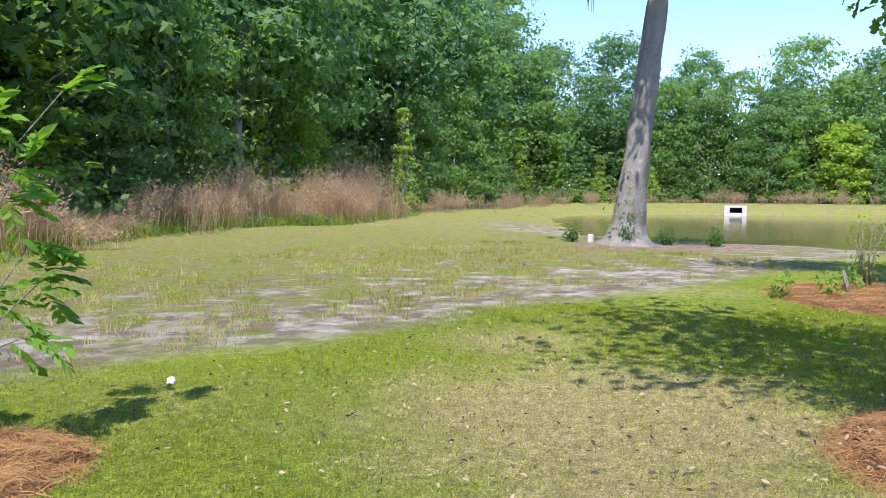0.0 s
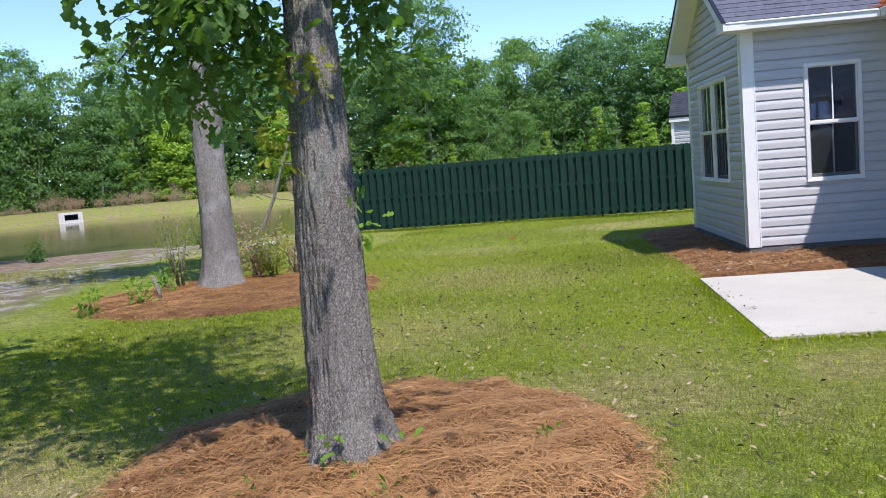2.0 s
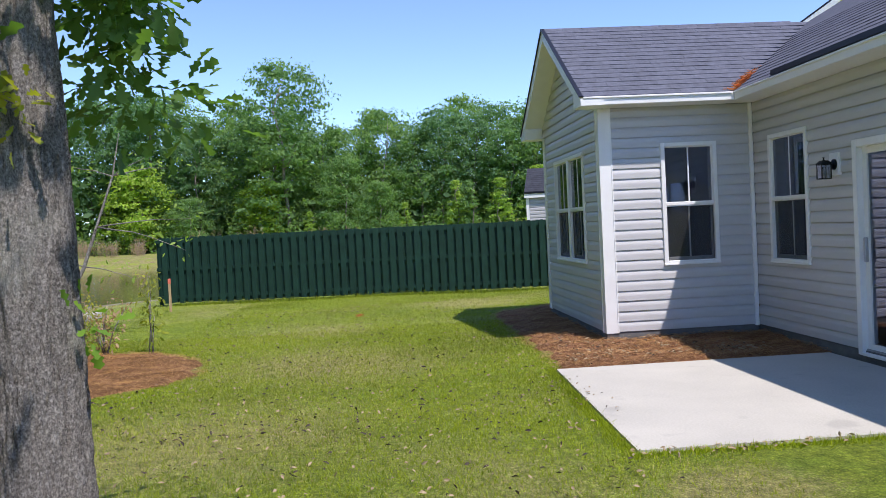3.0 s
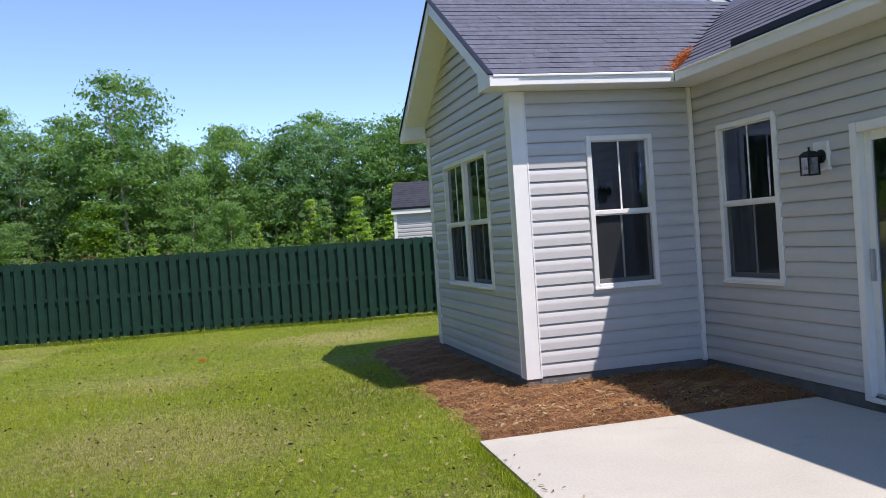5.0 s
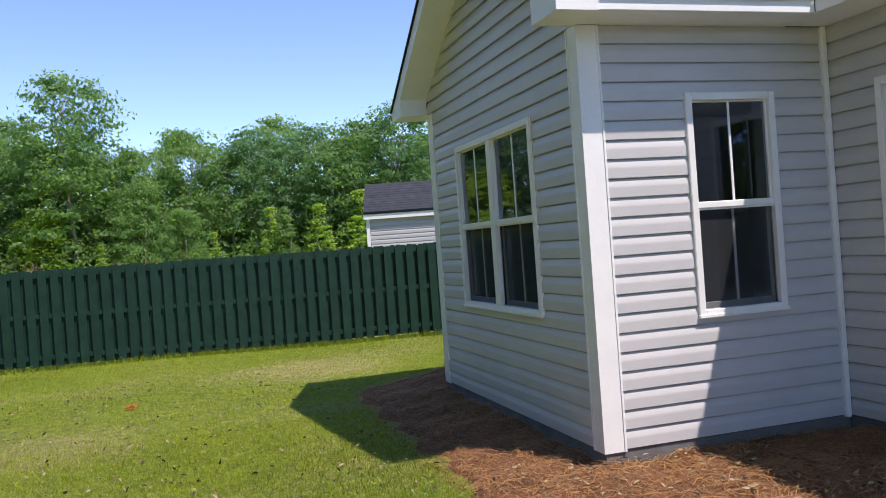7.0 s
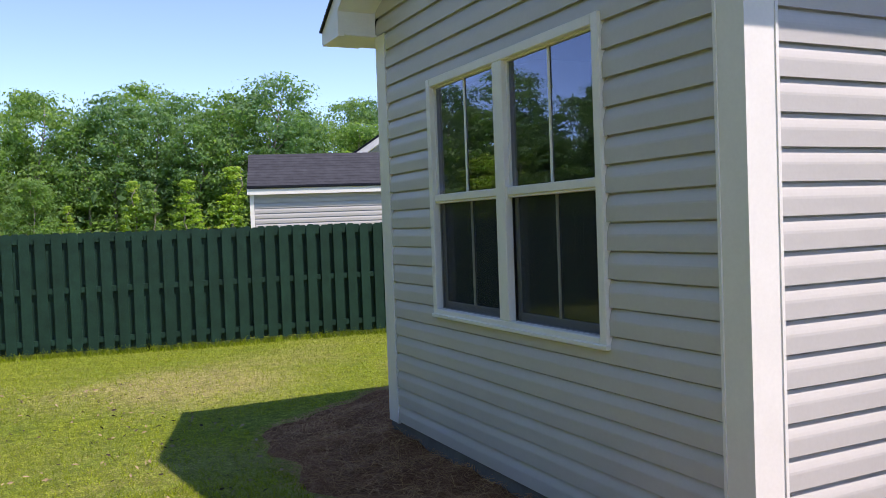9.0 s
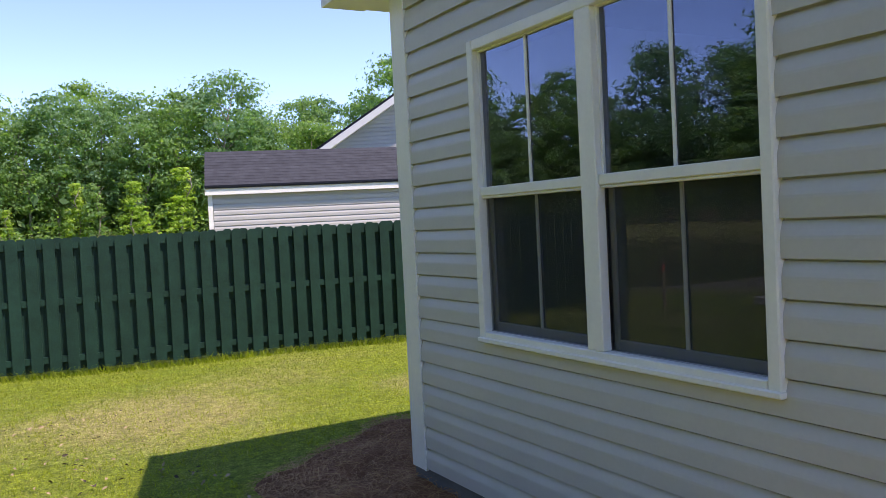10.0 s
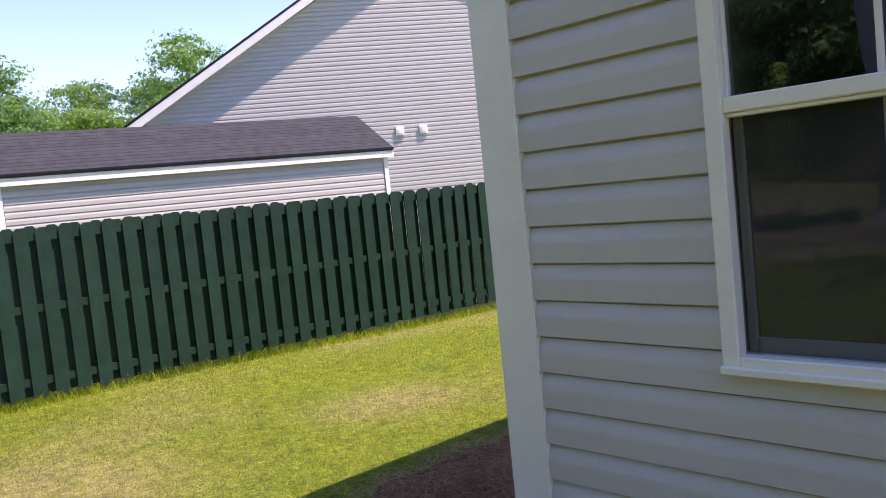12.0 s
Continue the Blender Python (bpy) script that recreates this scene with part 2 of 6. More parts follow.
# ---- shapes ----
class Shape:
    """Points and faces gathered for one mesh."""

    def __init__(self):
        self.v, self.f = [], []

    def add(self, verts, faces):
        n = len(self.v)
        self.v.extend(verts)
        self.f.extend([tuple(i + n for i in f) for f in faces])
        return self

    def box(self, lo, hi, bevel=0.0):
        lo, hi = [min(a, b) for a, b in zip(lo, hi)], [max(a, b) for a, b in zip(lo, hi)]
        if not bevel:
            v = [(x, y, z) for x in (lo[0], hi[0]) for y in (lo[1], hi[1]) for z in (lo[2], hi[2])]
            return self.add(v, [(0, 1, 3, 2), (4, 6, 7, 5), (0, 4, 5, 1), (2, 3, 7, 6), (0, 2, 6, 4), (1, 5, 7, 3)])
        c = [(a + b) / 2 for a, b in zip(lo, hi)]
        h = [(b - a) / 2 for a, b in zip(lo, hi)]
        e = min(bevel, *(0.45 * s for s in h))
        ids, v = {}, []
        for s in [(a, b, d) for a in (-1, 1) for b in (-1, 1) for d in (-1, 1)]:
            for k in range(3):
                ids[s, k] = len(v)
                v.append(tuple(c[i] + s[i] * (h[i] if i == k else h[i] - e) for i in range(3)))
        f = []
        for k in range(3):
            i, j = (k + 1) % 3, (k + 2) % 3

            def corner(sk, si, sj):
                s = [0, 0, 0]
                s[k], s[i], s[j] = sk, si, sj
                return tuple(s)
            for sk in (-1, 1):
                loop = [ids[corner(sk, a, d), k] for a, d in ((-1, -1), (1, -1), (1, 1), (-1, 1))]
                f.append(tuple(loop if sk > 0 else loop[::-1]))
            for si in (-1, 1):
                for sj in (-1, 1):
                    a, d = corner(-1, si, sj), corner(1, si, sj)
                    loop = [ids[a, i], ids[d, i], ids[d, j], ids[a, j]]
                    f.append(tuple(loop if si * sj < 0 else loop[::-1]))
        for s in [(a, b, d) for a in (-1, 1) for b in (-1, 1) for d in (-1, 1)]:
            loop = [ids[s, 0], ids[s, 1], ids[s, 2]]
            f.append(tuple(loop if s[0] * s[1] * s[2] > 0 else loop[::-1]))
        return self.add(v, f)

    def beam(self, a, b, w, d, up=(0, 0, 1)):
        """A straight bar from a to b, w wide and d deep along up."""
        a, b, up = Vector(a), Vector(b), Vector(up)
        t = (b - a).normalized()
        s = t.cross(up).normalized() * (w / 2)
        u = s.cross(t).normalized() * (d / 2)
        v = [tuple(p + i * s + j * u) for p in (a, b) for i, j in ((-1, -1), (1, -1), (1, 1), (-1, 1))]
        return self.add(v, [(0, 1, 2, 3), (7, 6, 5, 4), (0, 4, 5, 1), (1, 5, 6, 2), (2, 6, 7, 3), (3, 7, 4, 0)])

    def prism(self, poly, way):
        """A flat polygon drawn out along way."""
        n, way = len(poly), Vector(way)
        v = [tuple(p) for p in poly] + [tuple(Vector(p) + way) for p in poly]
        return self.add(v, [tuple(range(n))[::-1], tuple(range(n, 2 * n))] + [(i, (i + 1) % n, n + (i + 1) % n, n + i) for i in range(n)])

    def tube(self, path, radii, sides=8, cap=True):
        """A round bar along a path, of changing radius."""
        path = [Vector(p) for p in path]
        v, f = [], []
        ref = Vector((1, 0.13, 0.07))
        for i, p in enumerate(path):
            t = (path[min(i + 1, len(path) - 1)] - path[max(i - 1, 0)]).normalized()
            s = t.cross(ref).normalized()
            u = t.cross(s)
            for k in range(sides):
                a = 2 * math.pi * k / sides
                v.append(tuple(p + (s * math.cos(a) + u * math.sin(a)) * radii[i]))
        for i in range(len(path) - 1):
            for k in range(sides):
                a, b = i * sides + k, i * sides + (k + 1) % sides
                f.append((a, b, b + sides, a + sides))
        if cap:
            f += [tuple(range(sides))[::-1], tuple(range(len(v) - sides, len(v)))]
        return self.add(v, f)


def mesh_of(name, shape, mat, smooth=False):
    me = bpy.data.meshes.new(name)
    if isinstance(shape, Shape):
        me.from_pydata(shape.v, [], shape.f)
    else:
        v, f = shape
        k = f.shape[1]
        me.vertices.add(len(v))
        me.vertices.foreach_set("co", np.asarray(v, np.float32).ravel())
        me.loops.add(f.size)
        me.loops.foreach_set("vertex_index", f.astype(np.int32).ravel())
        me.polygons.add(len(f))
        me.polygons.foreach_set("loop_start", np.arange(0, f.size, k, dtype=np.int32))
        me.update(calc_edges=True)
        me.validate()
    me.materials.append(mat)
    if smooth:
        me.polygons.foreach_set("use_smooth", np.ones(len(me.polygons), bool))
    return me


def part(name, shape, mat, parent, label="", smooth=False, at=None):
    """One mesh under a thing or a part. The shape is given in the world, unless at says where the mesh's own middle goes."""
    me = shape if isinstance(shape, bpy.types.Mesh) else mesh_of(name, shape, mat, smooth)
    ob = new(name, me)
    ob.parent = parent
    if at is None:
        ob.matrix_parent_inverse = ORIGIN.get(parent.name, Matrix()).inverted()
    else:
        ob.location = at
    ORIGIN[ob.name] = Matrix()
    return tagged(ob, label)


ORIGIN = {}


def thing(name, base, label, category, group="", kind=""):
    ob = new(name)
    ob.empty_display_size = 0.2
    ob.location = base
    ORIGIN[ob.name] = Matrix.Translation(base)
    return tagged(ob, label, category, group, kind)


def solid(name, shape, mat, label, category, group="", kind="", smooth=False):
    return tagged(new(name, mesh_of(name, shape, mat, smooth)), label, category, group, kind)


# ---- the ground ----
POND = np.array([(27.4, 22), (26.9, 16), (27.4, 10.5), (31, 6), (38, 0), (50, -4), (62, 6), (65.5, 18), (65, 28), (60, 37), (51, 41), (42, 36), (35.5, 30)], float)


def pond_distance(x, y):
    """Metres from the pond's rim, negative inside."""
    best, inside = np.full(x.shape, 1e9), np.zeros(x.shape, bool)
    for (ax, ay), (bx, by) in zip(POND, np.roll(POND, -1, 0)):
        t = np.clip(((x - ax) * (bx - ax) + (y - ay) * (by - ay)) / ((bx - ax) ** 2 + (by - ay) ** 2), 0, 1)
        best = np.minimum(best, np.hypot(x - ax - t * (bx - ax), y - ay - t * (by - ay)))
        cross = (ay > y) != (by > y)
        inside ^= cross & (x < (bx - ax) * (y - ay) / (by - ay + 1e-12) + ax)
    return np.where(inside, -best, best)


def soft(a):
    a = np.clip(a, 0, 1)
    return a * a * (3 - 2 * a)


def height(x, y):
    """The lie of the land."""
    x, y = np.asarray(x, float), np.asarray(y, float)
    h = 0.03 * np.sin(x * 0.31 + 1.0) * np.cos(y * 0.27) + 0.012 * np.sin(x * 1.7 + y * 1.1)
    h = h - 0.12 * soft((x - 17) / 6) + 0.085 * soft((3 - np.hypot(x - 5.7, y - 0.9)) / 3)
    h = h * (1 - soft((x - 30) / 30)) + 0.25 * soft((x - 55) / 15)
    flat = 0.9 * soft((x - 7) / 1.5) * soft((18 - x) / 1.5) * soft((-0.9 - y) / 0.9)
    h = h * (1 - flat)
    d = pond_distance(x, y)
    w = d + 0.5 * np.sin(x * 0.9) * np.cos(y * 0.8) + 0.25 * np.sin(x * 2.3 + y * 1.9)
    rim = soft(w / 4.5)
    return h * rim + (1 - rim) * np.where(w > 0, -0.42 + 0.06 * np.clip(w, 0, 2), -0.42 + 0.25 * np.clip(w, -5, 0))


def spread(lo, hi, step, far, grow=1.22):
    mid = list(np.arange(lo, hi + 1e-6, step))
    out, s = [], step
    while not out or out[-1] < far:
        s *= grow
        out.append((out[-1] if out else 0) + s)
    return np.array([lo - o for o in out[::-1]] + mid + [hi + o for o in out])


gx, gy = spread(-3, 70, 0.33, 1500), spread(-10, 45, 0.33, 1500)
X, Y = np.meshgrid(gx, gy)
Z = height(X, Y)
n, k = len(gx), len(gy)
i = (np.arange(k - 1)[:, None] * n + np.arange(n - 1)).ravel()
m, nt, b = material("lawn_and_sand", 0.95, 0.0, 0.15)
p = place(nt)
sep = nt.nodes.new("ShaderNodeSeparateXYZ")
nt.links.new(p, sep.inputs[0])


# dry stretches of the lawn: x, y, radius, how dry
DRY = [(5.0, 3.3, 2.4, 0.9), (3.6, 1.8, 1.7, 0.85), (12.8, 0.5, 2.0, 0.5), (9.6, 1.9, 1.2, 0.3), (19.6, -1.8, 1.9, 0.55), (16.2, 0.9, 1.3, 0.45), (19.3, -4.6, 1.0, 0.5), (6.5, 5.6, 1.2, 0.6), (3.2, -0.6, 1.2, 0.5), (7.0, -0.6, 1.2, 0.5), (5.85, 0.83, 2.3, 0.5), (9.4, 1.4, 2.2, 0.42), (7.4, -2.0, 0.8, 0.5)]
green = ramp(nt, noise_at(nt, p, 26.0, 6.0, 0.7), (0.32, (0.10, 0.158, 0.02)), (0.68, (0.36, 0.435, 0.046)))
green = mixed(nt, ramp(nt, noise_at(nt, p, 1.7, 5.0, 0.6), (0.42, (0, 0, 0)), (0.66, (0.6,) * 3)), green, ramp(nt, noise_at(nt, p, 30.0, 5.0), (0.3, (0.075, 0.155, 0.02)), (0.7, (0.24, 0.355, 0.042))))
tan = ramp(nt, noise_at(nt, p, 30.0, 6.0, 0.7), (0.32, (0.24, 0.205, 0.085)), (0.68, (0.60, 0.52, 0.26)))
dry = ramp(nt, noise_at(nt, p, 0.42, 5.0, 0.6), (0.45, (0.05,) * 3), (0.72, (0.5,) * 3))
for bx, by, br, bw in DRY:
    vd = nt.nodes.new("ShaderNodeVectorMath")
    vd.operation = "DISTANCE"
    nt.links.new(p, vd.inputs[0])
    vd.inputs[1].default_value = (bx, by, 0)
    wob = math_node(nt, "ADD", math_node(nt, "DIVIDE", vd.outputs["Value"], br), math_node(nt, "MULTIPLY", math_node(nt, "SUBTRACT", noise_at(nt, p, 1.4, 5.0), 0.5), 0.9))
    dry = mixed(nt, 1.0, dry, ramp(nt, wob, (0.3, (bw,) * 3), (1.05, (0, 0, 0))), "LIGHTEN")
speck = math_node(nt, "ADD", noise_at(nt, p, 70.0, 5.0, 0.75), math_node(nt, "MULTIPLY", math_node(nt, "SUBTRACT", dry, 0.34), 0.42))
thatch = mixed(nt, 0.65, dry, ramp(nt, speck, (0.44, (0, 0, 0)), (0.58, (1, 1, 1))))
lawn = mixed(nt, thatch, green, tan)
lawn = mixed(nt, 1.0, lawn, ramp(nt, noise_at(nt, p, 9.0, 6.0, 0.7), (0.34, (0.62, 0.64, 0.62)), (0.62, (1.12, 1.12, 1.06))), "MULTIPLY")
lawn = mixed(nt, 1.0, lawn, ramp(nt, noise_at(nt, stretched(nt, p, 1, 1, 0.3), 95.0, 4.0, 0.8), (0.36, (0.52, 0.54, 0.56)), (0.5, (1.2, 1.18, 1.18)), (0.64, (2.1, 2.05, 2.0))), "MULTIPLY")
dirt = (0.20, 0.15, 0.105)
sandy = ramp(nt, noise_at(nt, p, 3.0, 6.0), (0.3, (0.27, 0.225, 0.17)), (0.65, (0.62, 0.58, 0.51)))
veg = math_node(nt, "ADD", noise_at(nt, p, 1.0, 7.0, 0.68), math_node(nt, "MULTIPLY", math_node(nt, "SUBTRACT", sep.outputs["Y"], 8.6), 0.035))
sandy = mixed(nt, ramp(nt, noise_at(nt, p, 1.9, 6.0, 0.6), (0.46, (0, 0, 0)), (0.56, (0.85,) * 3)), sandy, dirt)
weedy = mixed(nt, ramp(nt, veg, (0.46, (0, 0, 0)), (0.58, (1, 1, 1))), sandy, mixed(nt, ramp(nt, noise_at(nt, p, 1.4, 6.0, 0.65), (0.4, (0.15,) * 3), (0.6, (0.95,) * 3)), green, ramp(nt, noise_at(nt, p, 6.0, 6.0, 0.7), (0.35, (0.16, 0.12, 0.065)), (0.65, (0.40, 0.33, 0.17)))))
edge = math_node(nt, "ADD", sep.outputs["Y"], math_node(nt, "MULTIPLY", noise_at(nt, p, 0.8, 4.0), 1.1))
wild = ramp(nt, math_node(nt, "MULTIPLY", math_node(nt, "SUBTRACT", edge, 7.35), 1.6), (0.0, (0, 0, 0)), (1.0, (1, 1, 1)))
east = ramp(nt, math_node(nt, "MULTIPLY", math_node(nt, "SUBTRACT", 19.0, sep.outputs["X"]), 0.2), (0.0, (0, 0, 0)), (1.0, (1, 1, 1)))
wild_far = ramp(nt, math_node(nt, "MULTIPLY", math_node(nt, "SUBTRACT", edge, 8.3), 1.0), (0.0, (0, 0, 0)), (1.0, (1, 1, 1)))
c = mixed(nt, mixed(nt, east, wild_far, wild), lawn, weedy)
shore = ramp(nt, math_node(nt, "MULTIPLY", math_node(nt, "ADD", sep.outputs["Z"], 0.44), 3.0), (0.0, (0.8,) * 3), (0.75, (0.6,) * 3), (1.0, (0, 0, 0)))
near = ramp(nt, math_node(nt, "MULTIPLY", math_node(nt, "SUBTRACT", 34.0, sep.outputs["X"]), 0.25), (0.0, (0, 0, 0)), (1.0, (1, 1, 1)))
c = mixed(nt, math_node(nt, "MULTIPLY", shore, near), c, mixed(nt, 0.4, sandy, (0.20, 0.15, 0.11)))
litter = nt.nodes.new("ShaderNodeVectorMath")
litter.operation = "DISTANCE"
nt.links.new(stretched(nt, p, 0.62, 1.0, 1.0), litter.inputs[0])
litter.inputs[1].default_value = (13.3, 13.4, 0)
bare = math_node(nt, "ADD", math_node(nt, "DIVIDE", litter.outputs["Value"], 2.9), math_node(nt, "MULTIPLY", math_node(nt, "SUBTRACT", noise_at(nt, p, 0.9, 5.0), 0.5), 1.0))
c = mixed(nt, ramp(nt, bare, (0.7, (0.85,) * 3), (1.05, (0, 0, 0))), c, ramp(nt, noise_at(nt, p, 4.0, 6.0, 0.7), (0.32, (0.16, 0.10, 0.07)), (0.55, (0.34, 0.25, 0.19)), (0.7, (0.52, 0.46, 0.39))))
nt.links.new(c, b.inputs["Base Color"])
bumped(nt, b, noise_at(nt, p, 70, 5.0, 0.75), 0.05, 1.0)
M["ground"] = m
ground = solid("ground", (np.stack([X.ravel(), Y.ravel(), Z.ravel()], 1), np.stack([i, i + 1, i + n + 1, i + n], 1)), M["ground"],
               "mown lawn running into bare sandy soil and scrub", "ground", kind="structure", smooth=True)
water = Shape()
cx, cy = POND.mean(0)
water.add([(cx + (x - cx) * 1.06, cy + (y - cy) * 1.06, -0.42) for x, y in POND], [tuple(range(len(POND)))])
solid("water", water, M["water"], "still murky green pond water", "pond", kind="structure")

# ---- the house ----
HX0, HX1 = 13.0, 16.46          # the bump-out's two corners
GY, MY = -2.83, -4.757          # gable wall, main wall
WX = 3.0                        # the main wall's far end
BACK = -14.2
Z0, ZS = 0.126, 2.862            # foot of the siding, soffit
LAP = 0.1246
EAVE, PITCH = 2.965, 0.62
EX0, EX1, EY, RY, RX = 12.69, 16.79, -4.42, -2.56, 14.74
house = thing("house", (9.7, -9.0, 0.0), "single-storey house with grey lap siding and dark shingles", "house")


class Face:
    """A wall's own axes: u along it, z up, d outwards from the face."""

    def __init__(self, origin, along, out):
        self.o, self.a, self.n = Vector(origin), Vector(along), Vector(out)

    def at(self, u, z, d=0.0):
        return tuple(self.o + self.a * u + self.n * d + Vector((0, 0, z)))

    def box(self, shape, u0, u1, z0, z1, d0, d1, bevel=0.0):
        a, b = self.at(u0, z0, d0), self.at(u1, z1, d1)
        return shape.box(a, b, bevel)


F_A = Face((HX0, 0, 0), (0, -1, 0), (-1, 0, 0))     # u = -y
F_G = Face((0, GY, 0), (1, 0, 0), (0, 1, 0))        # u = x
F_M = Face((0, MY, 0), (1, 0, 0), (0, 1, 0))        # u = x
F_E = Face((HX1, 0, 0), (0, -1, 0), (1, 0, 0))      # u = -y


def wall(name, face, u0, u1, z0, z1, holes, label, top=None):
    """A wall 0.15 thick, set 25 mm behind the face, with its openings cut through."""
    us = sorted({u0, u1, *[h[0] for h in holes], *[h[1] for h in holes]})
    zs = sorted({z0, z1, *[h[2] for h in holes], *[h[3] for h in holes]})
    solid_cell = {}
    for a in range(len(us) - 1):
        for c in range(len(zs) - 1):
            mu, mz = (us[a] + us[a + 1]) / 2, (zs[c] + zs[c + 1]) / 2
            solid_cell[a, c] = not any(h[0] < mu < h[1] and h[2] < mz < h[3] for h in holes)
    s = Shape()
    for (a, c), full in solid_cell.items():
        if not full:
            continue
        q = [(us[a], zs[c]), (us[a + 1], zs[c]), (us[a + 1], zs[c + 1]), (us[a], zs[c + 1])]
        for d in (-0.025, -0.175):
            s.add([face.at(u, z, d) for u, z in q], [(0, 1, 2, 3)])
        for k, (da, dc) in enumerate(((0, -1), (1, 0), (0, 1), (-1, 0))):
            if not solid_cell.get((a + da, c + dc), False):
                e, g = q[k], q[(k + 1) % 4]
                s.add([face.at(*e, -0.025), face.at(*g, -0.025), face.at(*g, -0.175), face.at(*e, -0.175)], [(0, 1, 2, 3)])
    if top:
        poly = [face.at(u, z, -0.025) for u, z in top]
        s.prism(poly, face.n * -0.15)
    return part(name, s, M["inside"], house, label)


LAP_SHAPE = ((0.0, -0.0005), (0.48, -0.0005), (0.56, -0.0014), (0.66, -0.0042), (0.76, -0.0076), (0.85, -0.0112), (0.94, -0.0150), (0.94, -0.0215), (1.0, -0.0215))
LIP = ((0.2, -0.0222), (0.2, -0.0042), (0.0, -0.0042))     # the hollow behind a course's hanging lower edge


def siding(owner, face, u0, u1, z0, z1, holes, rake=None, mat="siding", lap=LAP):
    """Courses of lap siding, each run of a course a piece of its own, cut round the openings and under the rakes."""
    z = z0
    while z < z1 - 0.01:
        ztop = min(z + lap, z1)
        cuts = sorted({z, ztop, *[h for q in holes for h in (q[2], q[3]) if z < h < ztop]})
        for za, zb in zip(cuts, cuts[1:]):
            if zb - za < 0.004:
                continue
            mz = (za + zb) / 2
            runs, start = [], u0
            for q in sorted(h for h in holes if h[2] < mz < h[3]):
                runs.append((start, q[0]))
                start = q[1]
            runs.append((start, u1))
            for ra, rb in runs:
                if rb - ra < 0.01:
                    continue
                fa, fb = (za - z) / lap, (zb - z) / lap
                prof = [(f, d) for f, d in LAP_SHAPE if fa - 1e-6 <= f <= fb + 1e-6]
                fs, ds = [f for f, _ in LAP_SHAPE], [d for _, d in LAP_SHAPE]
                if not prof or prof[0][0] > fa + 1e-6:
                    prof.insert(0, (fa, float(np.interp(fa, fs, ds))))
                if prof[-1][0] < fb - 1e-6:
                    prof.append((fb, float(np.interp(fb, fs, ds))))
                if fa < 1e-6 and fb > 0.3:
                    prof = list(LIP) + prof
                row_a, row_b = [], []
                for f, d in prof + [(fb, -0.024), (fa, -0.024)]:
                    zz = z + f * lap
                    a, b = ra, rb
                    if rake:
                        ka, kb = rake(zz)
                        a, b = max(a, ka), min(b, kb)
                    row_a.append((a, zz, d))
                    row_b.append((b, zz, d))
                if row_b[0][0] - row_a[0][0] < 0.02:
                    continue
                k = len(row_a)
                s = Shape()
                s.add([face.at(*q) for q in row_a] + [face.at(*q) for q in row_b],
                      [(j, (j + 1) % k, k + (j + 1) % k, k + j) for j in range(k)] + [tuple(range(k))[::-1], tuple(range(k, 2 * k))])
                part("siding_course", s, M[mat], owner)
        z = ztop


# openings: u0, u1, z0, z1 of the outer trim
W_A = (3.588, 4.293, 0.922, 2.412)
W_M = (11.685, 12.575, 0.920, 2.412)
W_G = (13.813, 15.60, 0.944, 2.412)
D_M = (8.95, 10.81, 0.075, 2.167)
LAMP = (11.05, 11.214, 1.848, 2.07)


def inner(w, e=0.045):
    return (w[0] + e, w[1] - e, w[2] + e, w[3] - e)


def rake_g(z):
    k = max(0.0, (z - (EAVE - 0.10)) / PITCH)
    return (EX0 + k + 0.03, EX1 - k - 0.03)


gable_top = [(HX0, ZS), (HX1, ZS), (RX, ZS + (HX1 - RX) * PITCH)]
wall_a = wall("wall_west", F_A, -GY + 0.03, -MY, 0.12, ZS, [inner(W_A)], "short return wall clad in grey lap siding")
wall_g = wall("wall_north", F_G, HX0 + 0.18, HX1 - 0.18, 0.12, ZS, [inner(W_G)], "gable wall clad in grey lap siding", gable_top)
wall_m = wall("wall_main", F_M, WX, HX0 + 0.02, 0.05, ZS, [inner(W_M), inner(D_M, 0.06)], "long rear wall clad in grey lap siding")
wall_e = wall("wall_east", F_E, -GY + 0.03, -BACK, 0.12, ZS, [], "plain end wall of the house")
s = Shape()
s.box((WX, BACK, 0), (HX1 - 0.18, BACK + 0.15, ZS)).box((WX, BACK + 0.16, 0), (WX + 0.15, MY - 0.18, ZS))
part("wall_south", s, M["siding"], house, "plain walls on the far sides")

siding(wall_a, F_A, -GY + 0.15, -MY - 0.035, Z0, ZS, [W_A])
siding(wall_g, F_G, HX0 + 0.135, HX1 - 0.165, Z0, Z0 + 22 * LAP, [W_G], rake_g)
siding(wall_g, F_G, HX0 + 0.004, HX1 - 0.004, Z0 + 22 * LAP, ZS + 1.2, [], rake_g)
siding(wall_m, F_M, WX, HX0 - 0.012, Z0, ZS, [W_M, D_M, LAMP])


def post(x, y, side, wide_a, wide_b):
    """A white corner post: two flat legs with a raised bead along each outer edge."""
    plan = [(0, 0), (wide_a - 0.014, 0), (wide_a - 0.014, -0.006), (wide_a, -0.006), (wide_a, 0.026), (0.026, 0.026), (0.026, wide_b), (-0.006, wide_b), (-0.006, wide_b - 0.014), (0, wide_b - 0.014)]
    s = Shape().prism([(x + side * q, y - a, 0.11) for a, q in plan], (0, 0, ZS - 0.112))
    return part("corner_post", s, M["white"], house, "white vinyl corner post")


